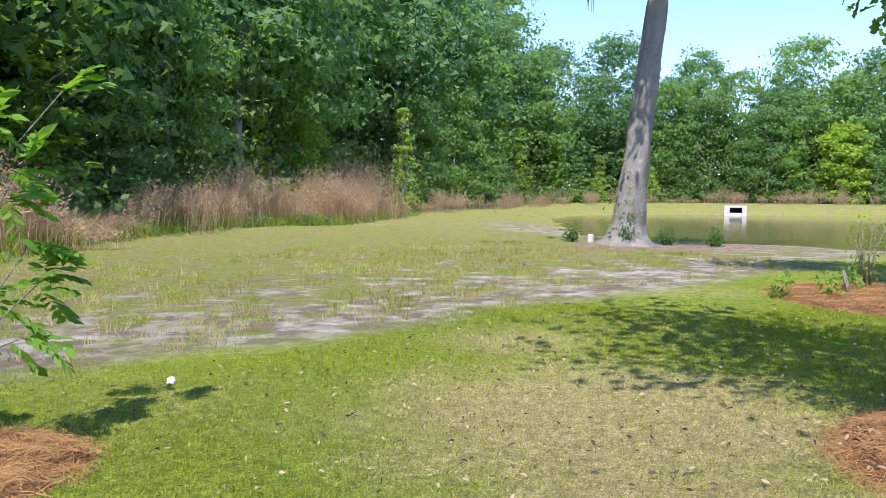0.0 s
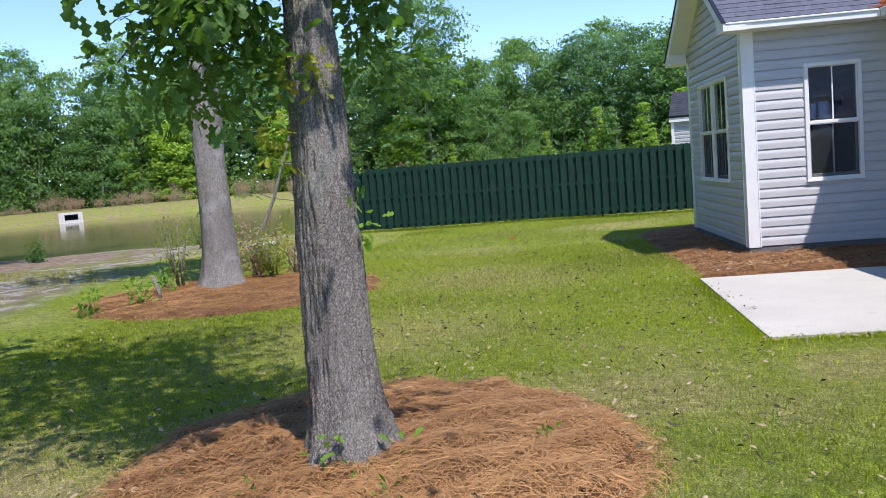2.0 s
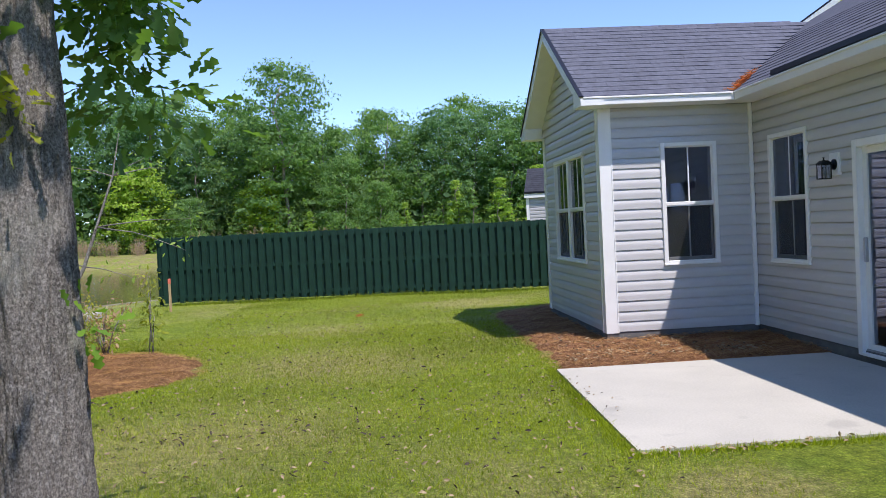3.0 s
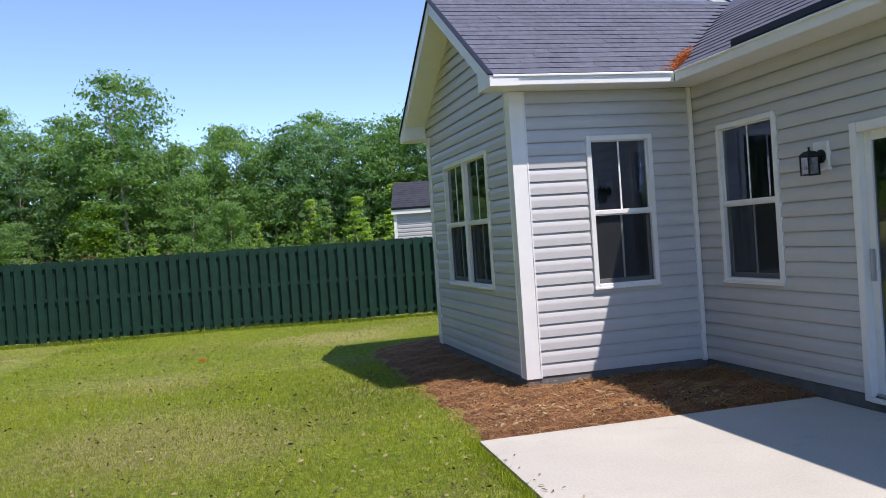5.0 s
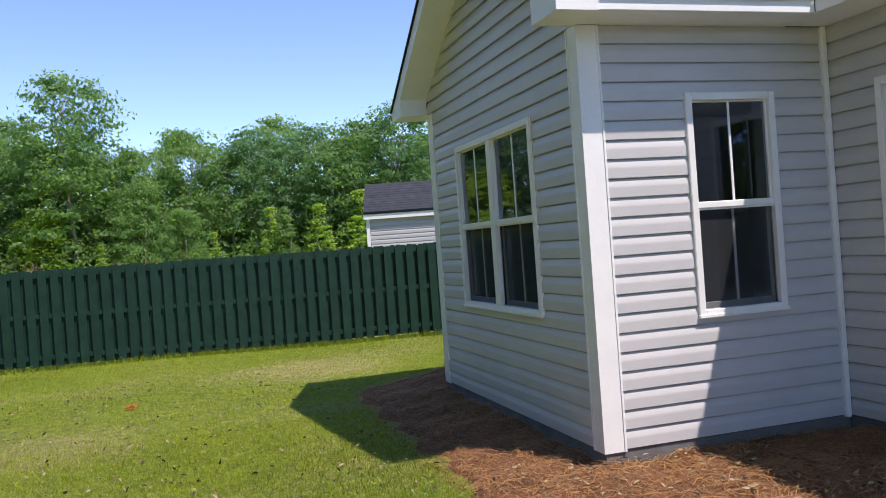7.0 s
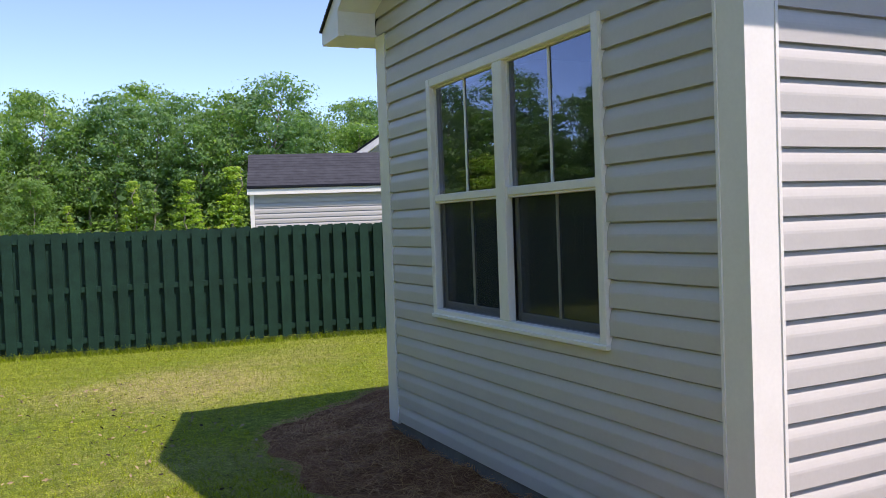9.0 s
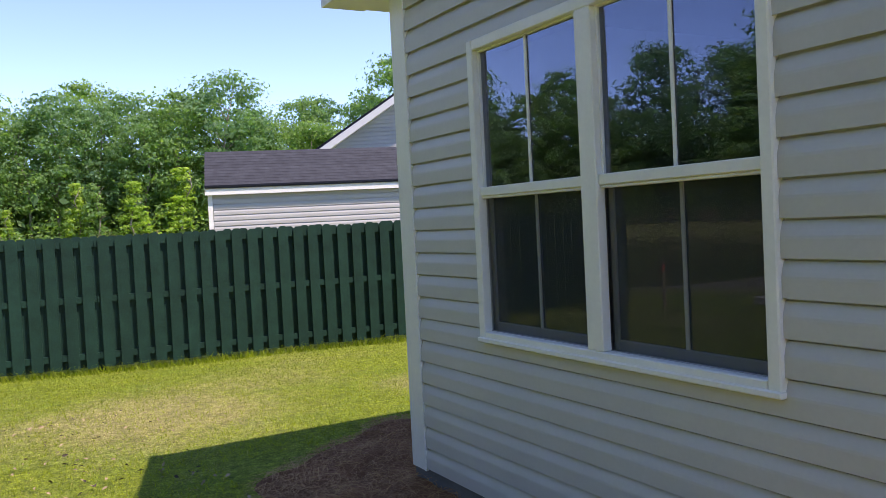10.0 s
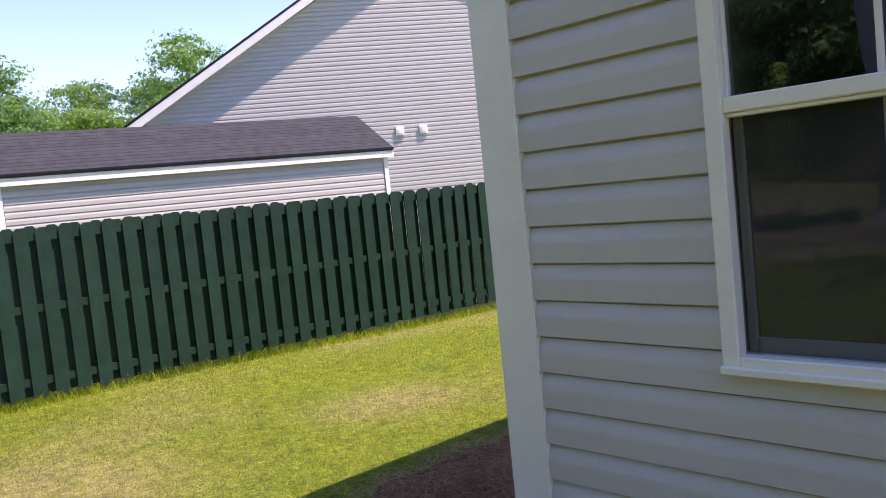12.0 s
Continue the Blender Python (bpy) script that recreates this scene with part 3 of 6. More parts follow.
post(HX0, GY, 1, 0.158, 0.145)
post(HX1, GY, -1, 0.158, 0.175)
s = Shape()
F_A.box(s, -MY - 0.045, -MY - 0.001, 0.11, ZS - 0.002, -0.02, 0.026, 0.006)
part("corner_trim", s, M["white"], house, "slim white inside-corner trim")
s = Shape()
F_A.box(s, -GY + 0.015, -MY + 0.02, -0.15, 0.119, -0.2, -0.012)
F_G.box(s, HX0 + 0.03, HX1 - 0.015, -0.15, 0.119, -0.2, -0.0115)
F_M.box(s, WX, HX0, -0.15, 0.119, -0.2, -0.012)
F_E.box(s, -GY + 0.03, -BACK, -0.15, 0.119, -0.2, -0.012)
part("footing", s, M["found"], house, "dark concrete footing")
s = Shape().box((WX + 0.15, BACK + 0.15, -0.1), (HX1 - 0.19, MY - 0.19, 0.02)).box((HX0 + 0.19, MY - 0.19, -0.1), (HX1 - 0.19, GY - 0.19, 0.02))
part("floor", s, M["inside"], house)
s = Shape().box((WX + 0.15, BACK + 0.15, 2.74), (HX1 - 0.19, MY - 0.19, 2.80)).box((HX0 + 0.19, MY - 0.19, 2.74), (HX1 - 0.19, GY - 0.19, 2.80))
part("ceiling", s, M["inside"], house)
s = Shape().box((WX + 0.2, -9.0, 0.02), (HX1 - 0.2, -8.9, 2.74)).box((11.35, -8.9, 0.02), (11.45, MY - 0.2, 2.74)).box((13.2, -6.6, 0.02), (HX1 - 0.2, -6.5, 2.74))
part("partition", s, M["inside"], house)


# windows
def window(name, face, w, label, bays=1):
    """A white vinyl double-hung window, one bay or two, with a bar down the middle of each sash."""
    win = part(name, Shape(), M["white"], house, label)
    u0, u1, z0, z1 = w
    t = 0.052
    s = Shape()
    face.box(s, u0, u0 + t, z0, z1, -0.03, 0.018, 0.005)
    face.box(s, u1 - t, u1, z0, z1, -0.03, 0.018, 0.005)
    face.box(s, u0 + t, u1 - t, z1 - t, z1, -0.03, 0.0175, 0.005)
    face.box(s, u0 + t, u1 - t, z0, z0 + t * 0.8, -0.03, 0.0175, 0.005)
    face.box(s, u0 - 0.004, u1 + 0.004, z0 - 0.012, z0 + 0.012, -0.02, 0.028, 0.004)
    if bays == 2:
        mid = (u0 + u1) / 2
        face.box(s, mid - 0.05, mid + 0.05, z0 + t * 0.8, z1 - t, -0.03, 0.0172, 0.005)
    part("window_frame", s, M["white"], win)
    lo, hi = z0 + t * 0.8, z1 - t
    zm = (lo + hi) / 2 + 0.0
    edges = [(u0 + t, u1 - t)] if bays == 1 else [(u0 + t, (u0 + u1) / 2 - 0.05), ((u0 + u1) / 2 + 0.05, u1 - t)]
    for a, b in edges:
        s = Shape()
        face.box(s, a, b, zm - 0.022, zm + 0.022, -0.045, 0.006, 0.004)
        face.box(s, a, b, zm - 0.034, zm - 0.0225, -0.045, -0.002, 0.003)
        part("meeting_rail", s, M["white"], win)
        s = Shape()
        face.box(s, a, a + 0.012, zm + 0.022, hi, -0.05, -0.012, 0.003)
        face.box(s, b - 0.012, b, zm + 0.022, hi, -0.05, -0.012, 0.003)
        face.box(s, a + 0.012, b - 0.012, hi - 0.01, hi, -0.05, -0.012, 0.003)
        part("upper_sash", s, M["white"], win)
        s = Shape()
        e = 0.028
        face.box(s, a, a + e, lo, zm - 0.034, -0.075, -0.042, 0.004)
        face.box(s, b - e, b, lo, zm - 0.034, -0.075, -0.042, 0.004)
        face.box(s, a + e, b - e, lo, lo + 0.045, -0.075, -0.042, 0.004)
        part("lower_sash", s, M["sash_grey"], win, "grey lower sash rail")
        s = Shape()
        c = (a + b) / 2
        face.box(s, c - 0.009, c + 0.009, zm + 0.022, hi - 0.01, -0.0255, -0.0185, 0.003)
        face.box(s, c - 0.009, c + 0.009, lo + 0.045, zm - 0.034, -0.0505, -0.0425, 0.003)
        part("muntin", s, M["white"], win)
        for d, za, zb in ((-0.026, zm + 0.022, hi - 0.01), (-0.052, lo + 0.045, zm - 0.034)):
            s = Shape()
            face.box(s, a + 0.011, b - 0.011, za, zb, d - 0.0005, d)
            ob = part("pane", s, M["glass"], win)
            ob.visible_shadow = False
        s = Shape()
        s.add([face.at(a, lo, -0.034), face.at(b, lo, -0.034), face.at(b, zm - 0.034, -0.034), face.at(a, zm - 0.034, -0.034)], [(0, 1, 2, 3)])
        part("insect_screen", s, M["screen"], win, "dark mesh insect screen")
    return win


window("window_1", F_A, W_A, "white double-hung window with a dark room behind")
window("window_2", F_M, W_M, "white double-hung window beside the wall lamp")
window("window_3", F_G, W_G, "paired white double-hung windows reflecting trees and sky", 2)

# sliding door
door = part("door_1", Shape(), M["white"], house, "white sliding glass patio door")
u0, u1, z0, z1 = D_M
s = Shape()
F_M.box(s, u0, u0 + 0.075, z0, z1, -0.05, 0.022, 0.006)
F_M.box(s, u1 - 0.075, u1, z0, z1, -0.05, 0.022, 0.006)
F_M.box(s, u0 + 0.075, u1 - 0.075, z1 - 0.075, z1, -0.05, 0.0215, 0.006)
F_M.box(s, u0 + 0.075, u1 - 0.075, z0, z0 + 0.03, -0.1, 0.03, 0.005)
part("door_frame", s, M["white"], door)
for a, b, d in ((u1 - 0.98, u1 - 0.075, -0.075), (u0 + 0.075, u1 - 0.94, -0.115)):
    leaf = Shape()
    F_M.box(leaf, a, a + 0.07, z0 + 0.03, z1 - 0.075, d, d + 0.035, 0.004)
    F_M.box(leaf, b - 0.07, b, z0 + 0.03, z1 - 0.075, d, d + 0.035, 0.004)
    F_M.box(leaf, a + 0.07, b - 0.07, z0 + 0.03, z0 + 0.11, d, d + 0.035, 0.004)
    F_M.box(leaf, a + 0.07, b - 0.07, z1 - 0.145, z1 - 0.075, d, d + 0.035, 0.004)
    slide = part("sliding_panel", leaf, M["white"], door)
    s = Shape()
    F_M.box(s, a + 0.069, b - 0.069, z0 + 0.109, z1 - 0.144, d + 0.015, d + 0.0155)
    part("pane", s, M["glass"], slide).visible_shadow = False
s = Shape()
F_M.box(s, u1 - 0.135, u1 - 0.105, 0.98, 1.22, -0.04, -0.005, 0.006)
part("handle", s, M["sash_grey"], door, "grey pull handle")


# roof
def roof_z(k):
    return EAVE + k * PITCH


APEX = (EX1 - 5.08, -9.5)


def slab(poly, drop=0.05):
    return Shape().prism([(x, y, z) for x, y, z in poly], (0, 0, -drop))


roof = part("roof", slab([(EX0, RY, EAVE), (RX, RY, roof_z(2.04)), (RX, EY - 2.04, roof_z(2.04)), (EX0, EY, EAVE)]), M["shingle"], house, "dark grey asphalt-shingle roof with a valley")
s = slab([(EX1, RY, EAVE), (EX1, -14.58, EAVE), (APEX[0], APEX[1], roof_z(5.08)), (RX, EY - 2.04, roof_z(2.04)), (RX, RY, roof_z(2.04))][::-1])
part("hip_slope", s, M["shingle"], roof)
s = slab([(WX - 0.3, EY, EAVE), (EX0, EY, EAVE), (RX, EY - 2.04, roof_z(2.04)), (APEX[0], APEX[1], roof_z(5.08)), (WX - 0.3, APEX[1], roof_z(5.08))])
part("main_slope", s, M["shingle"], roof)
s = slab([(WX - 0.3, -14.58, EAVE), (WX - 0.3, APEX[1], roof_z(5.08)), (APEX[0], APEX[1], roof_z(5.08)), (EX1, -14.58, EAVE)])
part("back_slope", s, M["shingle"], roof)
s = Shape().prism([(WX + 0.15, MY - 0.1, ZS), (WX + 0.15, BACK + 0.1, ZS), (WX + 0.15, -9.5, 5.9)], (0.1, 0, 0))
part("gable_infill", s, M["siding"], house)

# eaves: fascias, soffits, rake boards with boxed returns
s = Shape()
s.box((EX0 - 0.012, RY - 0.02, ZS + 0.0), (EX0 + 0.012, EY + 0.012, EAVE - 0.012), 0.004)
s.box((EX0 - 0.03, RY - 0.02, ZS + 0.075), (EX0 - 0.0125, EY + 0.03, EAVE - 0.006), 0.004)
part("fascia", s, M["white"], house, "white eave fascia")
s = Shape()
s.box((WX - 0.3, EY - 0.012, ZS), (EX0 - 0.013, EY + 0.012, EAVE - 0.012), 0.004)
s.box((WX - 0.3, EY + 0.0125, ZS + 0.075), (EX0 - 0.031, EY + 0.03, EAVE - 0.006), 0.004)
part("fascia", s, M["white"], house, "white eave fascia")
s = Shape().box((EX1 - 0.012, -14.58, ZS), (EX1 + 0.012, RY - 0.02, EAVE - 0.012), 0.004)
part("fascia", s, M["white"], house, "white eave fascia")
s = Shape()
s.box((EX0 + 0.0125, RY - 0.01, ZS), (HX0 + 0.03, EY - 0.02, ZS + 0.012))
s.box((WX - 0.3, EY - 0.0125, ZS), (HX0 - 0.001, MY - 0.03, ZS + 0.0125))
s.box((HX1 - 0.03, RY - 0.03, ZS), (EX1 - 0.0125, -14.5, ZS + 0.012))
part("soffit", s, M["soffit"], house, "white vented soffit")
for sx, x0 in ((1, EX0), (-1, EX1)):
    s = Shape()
    a, c = (x0 - sx * 0.02, EAVE - 0.012), (RX, roof_z(2.04) - 0.002)
    lowc, foot = (RX, roof_z(2.04) - 0.155), ZS - 0.002
    heel = (x0 - sx * 0.02 + sx * (foot - EAVE + 0.16) / 0.617, foot)
    s.prism([(x, RY - 0.011, z) for x, z in (a, c, lowc, heel, (x0 - sx * 0.02, foot))], (0, 0.022, 0))
    part("rake_board", s, M["white"], house, "white rake board")
    s = Shape()
    s.prism([(x0 + sx * 0.27, RY - 0.012, ZS - 0.02 + 0.15), (RX, RY - 0.012, roof_z(2.04) - 0.14), (RX, RY - 0.012, roof_z(2.04) - 0.15), (x0 + sx * 0.27, RY - 0.012, ZS - 0.03 + 0.15)], (0, GY - RY - 0.01, 0))
    part("rake_soffit", s, M["soffit"], house, "white sloping soffit")
    s = Shape()
    s.prism([(x, RY + 0.0115, z) for x, z in ((x0 - sx * 0.022, ZS - 0.004), (x0 - sx * 0.022, EAVE - 0.03), (x0 + sx * 0.345, EAVE + 0.168), (x0 + sx * 0.345, ZS - 0.004))], (0, -0.2795, 0))
    part("eave_return", s, M["white"], house, "white boxed eave return")
    s = Shape()
    s.beam((x0 - sx * 0.03, RY + 0.005, EAVE - 0.006), (RX, RY + 0.005, roof_z(2.04) + 0.012), 0.05, 0.014, (0, 0, 1))
    part("drip_edge", s, M["drip"], roof, "dark metal drip edge")
s = Shape()
s.beam((6.0, EY + 0.015, EAVE + 0.035), (11.72, EY + 0.015, EAVE + 0.035), 0.02, 0.055)
part("gutter_guard", s, M["drip"], roof, "dark metal strip along the eave")


# shingles
def shingles(owner, corner, along, up, rows, span, name="shingle", course=0.14, tab=0.31):
    """Tabs in staggered courses. span(k) gives the ends of a course, k metres up the slope."""
    corner, along, up = Vector(corner), Vector(along).normalized(), Vector(up).normalized()
    out = along.cross(up).normalized()
    if out.z < 0:
        out = -out
    rng = random.Random(5)
    for r in range(rows):
        a, b = span(r * course)
        u = a - (r % 3) * tab / 3 - rng.uniform(0, 0.03)
        while u < b - 0.02:
            l, h = max(u + 0.0012, a), min(u + tab - 0.0012, b)
            u += tab
            if h - l < 0.03:
                continue
            lift = rng.uniform(0.006, 0.009)
            q = [corner + along * x + up * (r * course + y) + out * d for x, y, d in
                 ((l, -0.012, lift + 0.003), (h, -0.012, lift + 0.003), (h, course + 0.01, 0.003), (l, course + 0.01, 0.003),
                  (l, -0.012, 0.0005), (h, -0.012, 0.0005), (h, course + 0.01, 0.0005), (l, course + 0.01, 0.0005))]
            s = Shape().add([tuple(v) for v in q], [(0, 1, 2, 3), (0, 4, 5, 1), (1, 5, 6, 2), (0, 3, 7, 4)])
            part(name, s, M["shingle"], owner)


slope = math.sqrt(1 + PITCH * PITCH)
shingles(roof, (EX0, RY, EAVE), (0, -1, 0), (1, 0, PITCH), 17, lambda k: (0.0, RY - EY + k / slope))
main_slope = bpy.data.objects["main_slope"]
shingles(main_slope, (9.3, EY, EAVE), (1, 0, 0), (0, -1, PITCH), 14, lambda k: (0.0, EX0 - 9.3 + k / slope))
for k in range(13):
    y = RY - 0.28 * k
    s = Shape().prism([(RX - 0.13, y, roof_z(2.04) - 0.068), (RX, y, roof_z(2.04) + 0.018), (RX + 0.13, y, roof_z(2.04) - 0.068), (RX, y, roof_z(2.04) + 0.003)], (0, -0.275, 0))
    part("ridge_cap", s, M["shingle"], roof)
# fallen needles caught in the valley
rng = np.random.default_rng(8)
s = Shape()
for k in range(260):
    t = abs(rng.normal(0.22, 0.16))
    x, y = EX0 + 0.02 + t + rng.normal() * 0.05, EY - t + rng.normal() * 0.05
    z = EAVE + PITCH * min(x - EX0, EY - y if y < EY else 0) + 0.02 + rng.uniform(0, 0.02)
    z = max(z, EAVE + 0.02)
    a = rng.uniform(0, 6.28)
    l = rng.uniform(0.05, 0.11)
    s.beam((x - math.cos(a) * l, y - math.sin(a) * l, z - 0.01), (x + math.cos(a) * l, y + math.sin(a) * l, z + 0.012), 0.006, 0.004)
solid("needle_drift", s, M["orange"], "drift of orange pine needles in the roof valley", "pine needles", kind="stuff")

# wall lamp
lamp = thing("wall_lamp", (11.11, MY, 1.85), "black carriage lantern on a white mounting block", "wall lamp")
s = Shape()
F_M.box(s, 11.047, 11.217, 1.844, 2.073, -0.02, 0.022, 0.006)
part("mounting_block", s, M["white"], lamp, "white mounting block")
s = Shape()
c = Vector((11.12, MY + 0.022, 1.955))
s.tube([c, c + Vector((0, 0.012, 0)), c + Vector((0, 0.03, 0))], [0.055, 0.053, 0.028], 20)
s.tube([c + Vector((0, 0.02, 0)), c + Vector((0, 0.07, 0.03)), c + Vector((0, 0.115, 0.045)), c + Vector((0, 0.125, 0.02))], [0.012, 0.011, 0.010, 0.010], 8)
part("arm", s, M["black"], lamp)
s = Shape()
lx, ly = 11.115, MY + 0.135
s.add([(lx + i * 0.06, ly + j * 0.06, 1.962) for i, j in ((-1, -1), (1, -1), (1, 1), (-1, 1))] + [(lx + i * 0.03, ly + j * 0.03, 1.998) for i, j in ((-1, -1), (1, -1), (1, 1), (-1, 1))],
      [(3, 2, 1, 0), (4, 5, 6, 7), (0, 1, 5, 4), (1, 2, 6, 5), (2, 3, 7, 6), (3, 0, 4, 7)])
s.tube([(lx, ly, 1.995), (lx, ly, 2.012), (lx, ly, 2.03)], [0.012, 0.006, 0.012], 8)
part("cap", s, M["black"], lamp)
s = Shape()
for i, j in ((-1, -1), (1, -1), (1, 1), (-1, 1)):
    s.box((lx + i * 0.048 - 0.005, ly + j * 0.048 - 0.005, 1.815), (lx + i * 0.048 + 0.005, ly + j * 0.048 + 0.005, 1.966), 0.001)
for z in (1.815, 1.957):
    s.box((lx - 0.052, ly - 0.052, z - 0.006), (lx + 0.052, ly - 0.043, z + 0.006)).box((lx - 0.052, ly + 0.043, z - 0.0055), (lx + 0.052, ly + 0.052, z + 0.0055))
    s.box((lx - 0.0515, ly - 0.042, z - 0.005), (lx - 0.043, ly + 0.042, z + 0.005)).box((lx + 0.043, ly - 0.042, z - 0.005), (lx + 0.0515, ly + 0.042, z + 0.005))
part("cage", s, M["black"], lamp)
s = Shape()
for i in (-1, 1):
    s.box((lx + i * 0.047 - 0.001, ly - 0.04, 1.822), (lx + i * 0.047 + 0.001, ly + 0.04, 1.95))
    s.box((lx - 0.04, ly + i * 0.047 - 0.001, 1.822), (lx + 0.04, ly + i * 0.047 + 0.001, 1.95))
part("lantern_glass", s, M["glass"], lamp, "clear lantern glass")
s = Shape().tube([(lx, ly, 1.82), (lx, ly, 1.86), (lx, ly, 1.90), (lx, ly, 1.925)], [0.012, 0.013, 0.02, 0.006], 10)
part("bulb", s, M["white"], lamp)


# ---- the patio ----
s = Shape().prism([(8.235, MY + 0.03, -0.12), (11.33, MY + 0.03, -0.12), (11.33, -1.855, -0.12), (11.322, -1.847, -0.12), (8.243, -1.722, -0.12), (8.235, -1.73, -0.12)], (0, 0, 0.138))
solid("patio", s, M["concrete"], "pale broom-finished concrete patio slab", "patio", kind="structure")


# ---- the fence ----
def fence_at(y):
    return 22.75 + 0.12 * (y + 4)


FENCE_TOP = 1.57
fence = thing("fence", (22.75, -4, 0), "dark green shadowbox board fence", "fence")
fd = Vector((0.12, 1, 0)).normalized()
fn = Vector((-fd.y, fd.x, 0)) * 1.0
rng = random.Random(3)
picket = Shape()
w, h = 0.130, 1.60
picket.add([(x, y, z) for y in (-0.009, 0.009) for x, z in ((-w / 2, 0), (w / 2, 0), (w / 2, h - 0.035), (w / 2 - 0.035, h), (-w / 2 + 0.035, h), (-w / 2, h - 0.035))],
           [(0, 1, 2, 3, 4, 5), (11, 10, 9, 8, 7, 6)] + [(i, (i + 1) % 6 + 0, (i + 1) % 6 + 6, i + 6) for i in range(6)])
picket = mesh_of("picket", picket, M["fence"])
pitch = 0.2003
turn = math.atan2(fd.y, fd.x)
base = Vector((22.75, -4, 0))
for k in range(-55, 47):
    for side, off in ((1, 0.03), (-1, 0.13)):
        u = k * pitch + off
        c = base + fd * u + fn * (side * 0.030)
        lean = rng.uniform(-0.004, 0.004)
        ob = part("picket", picket, None, fence, at=(c.x - 22.75, c.y + 4, FENCE_TOP - h + rng.uniform(-0.012, 0.012)))
        ob.rotation_euler = (0, lean, turn)
for z in (0.11, 0.80, 1.475):
    for k in range(-5, 4):
        s = Shape()
        a, d = base + fd * (k * 2.44 - 0.3), base + fd * (k * 2.44 + 2.13)
        s.beam((a.x, a.y, z), (d.x, d.y, z), 0.040, 0.075)
        part("rail", s, M["fence"], fence)
for k in range(-5, 5):
    s = Shape()
    a = base + fd * (k * 2.44 - 0.3)
    if k == 4:
        a = base + fd * 9.42
    a = a - fn * 0.1
    s.box((a.x - 0.045, a.y - 0.045, -0.4), (a.x + 0.045, a.y + 0.045, FENCE_TOP - 0.08), 0.004)
    part("post", s, M["fence"], fence)


# ---- plants ----
def quads(points, rng, size, droop=0.3, flat=0.5):
    """A bent leaf clump, two triangles, at each point."""
    n = len(points)
    a = rng.normal(size=(n, 3)) * (1, 1, flat)
    a /= np.linalg.norm(a, axis=1)[:, None]
    r = rng.normal(size=(n, 3))
    b = np.cross(a, r)
    b /= np.linalg.norm(b, axis=1)[:, None] + 1e-9
    s = size * rng.uniform(0.6, 1.35, (n, 1))
    c = np.cross(a, b) * s * 0.25
    v = np.stack([points - a * s, points + b * s * 0.55 + c, points + a * s - (0, 0, droop * size), points - b * s * 0.55 + c], 1).reshape(-1, 3)
    return v, np.arange(4 * n).reshape(-1, 4)


def crown_leaves(rng, clumps, per, tall, wide, low, leaf, pointed=False):
    """Leaves on many overlapping leafy mounds that fill a crown, each leaf facing roughly outwards from its mound."""
    out_p, out_n = [], []
    for _ in range(clumps):
        h = rng.uniform() ** 0.85
        broad = 0.12 + 0.88 * (1 - h) ** 1.1 if pointed else max(0.16, math.sqrt(max(0.0, 1 - ((h - 0.40) / 0.62) ** 2)))
        if pointed:
            broad *= rng.uniform(0.45, 1.4)
        a, r = rng.uniform(0, 6.28), wide * broad * rng.uniform(0.05, 1.15) ** 0.5
        c = np.array((math.cos(a) * r, math.sin(a) * r, tall * (low + (0.97 - low) * h)))
        size = wide * rng.uniform(0.12, 0.42)
        d = rng.normal(size=(per, 3))
        d[:, 2] = np.abs(d[:, 2]) * np.where(rng.uniform(size=per) < 0.75, 1, -1)
        d /= np.linalg.norm(d, axis=1)[:, None]
        out_p.append(c + d * size * (1.2, 1.2, 0.55) * rng.uniform(0.3, 1.25, (per, 1)))
        out_n.append(d + rng.normal(size=(per, 3)) * 0.5 + (0, 0, 0.25))
    p, n = np.concatenate(out_p), np.concatenate(out_n)
    n /= np.linalg.norm(n, axis=1)[:, None]
    a = np.cross(n, rng.normal(size=p.shape))
    a /= np.linalg.norm(a, axis=1)[:, None] + 1e-9
    b = np.cross(n, a)
    s = leaf * rng.uniform(0.55, 1.35, (len(p), 1))
    v = np.stack([p - a * s * 0.6 - b * s * 0.5, p - a * s * 0.5 + b * s * 0.5, p + a * s * 0.8], 1).reshape(-1, 3)
    return v, np.arange(len(v)).reshape(-1, 3)


def forest_tree(name, seed, tall, spread_, low, mat, clumps, per, leaf, label, category="tree", pointed=False):
    """A woodland tree: slim tapered trunk, a few limbs, a crown of leafy mounds."""
    rng = np.random.default_rng(seed)
    t = thing(name, (0, 0, 0), label, category)
    path = [(rng.normal() * 0.12 * i, rng.normal() * 0.12 * i, tall * 0.92 * i / 5 - (0.4 if i == 0 else 0)) for i in range(6)]
    r0 = tall * 0.0115 + 0.02
    s = Shape().tube(path, [r0 * (1 - 0.85 * i / 5) for i in range(6)], 7)
    for k in range(7):
        f = rng.uniform(low, 0.9)
        i = min(int(f * 5), 4)
        a = np.array(path[i]) + (np.array(path[i + 1]) - path[i]) * (f * 5 - i)
        an = rng.uniform(0, 6.28)
        ln = spread_ * rng.uniform(0.5, 0.9) * (1.15 - f)
        s.tube([a, a + (math.cos(an) * ln * 0.5, math.sin(an) * ln * 0.5, ln * 0.35), a + (math.cos(an) * ln, math.sin(an) * ln, ln * 0.8)], [r0 * 0.35, r0 * 0.22, 0.012], 5)
    part("trunk", s, M["bark_far"], t, smooth=True)
    part("crown", crown_leaves(rng, clumps, per, tall, spread_, low, leaf, pointed), M[mat], t)
    return t


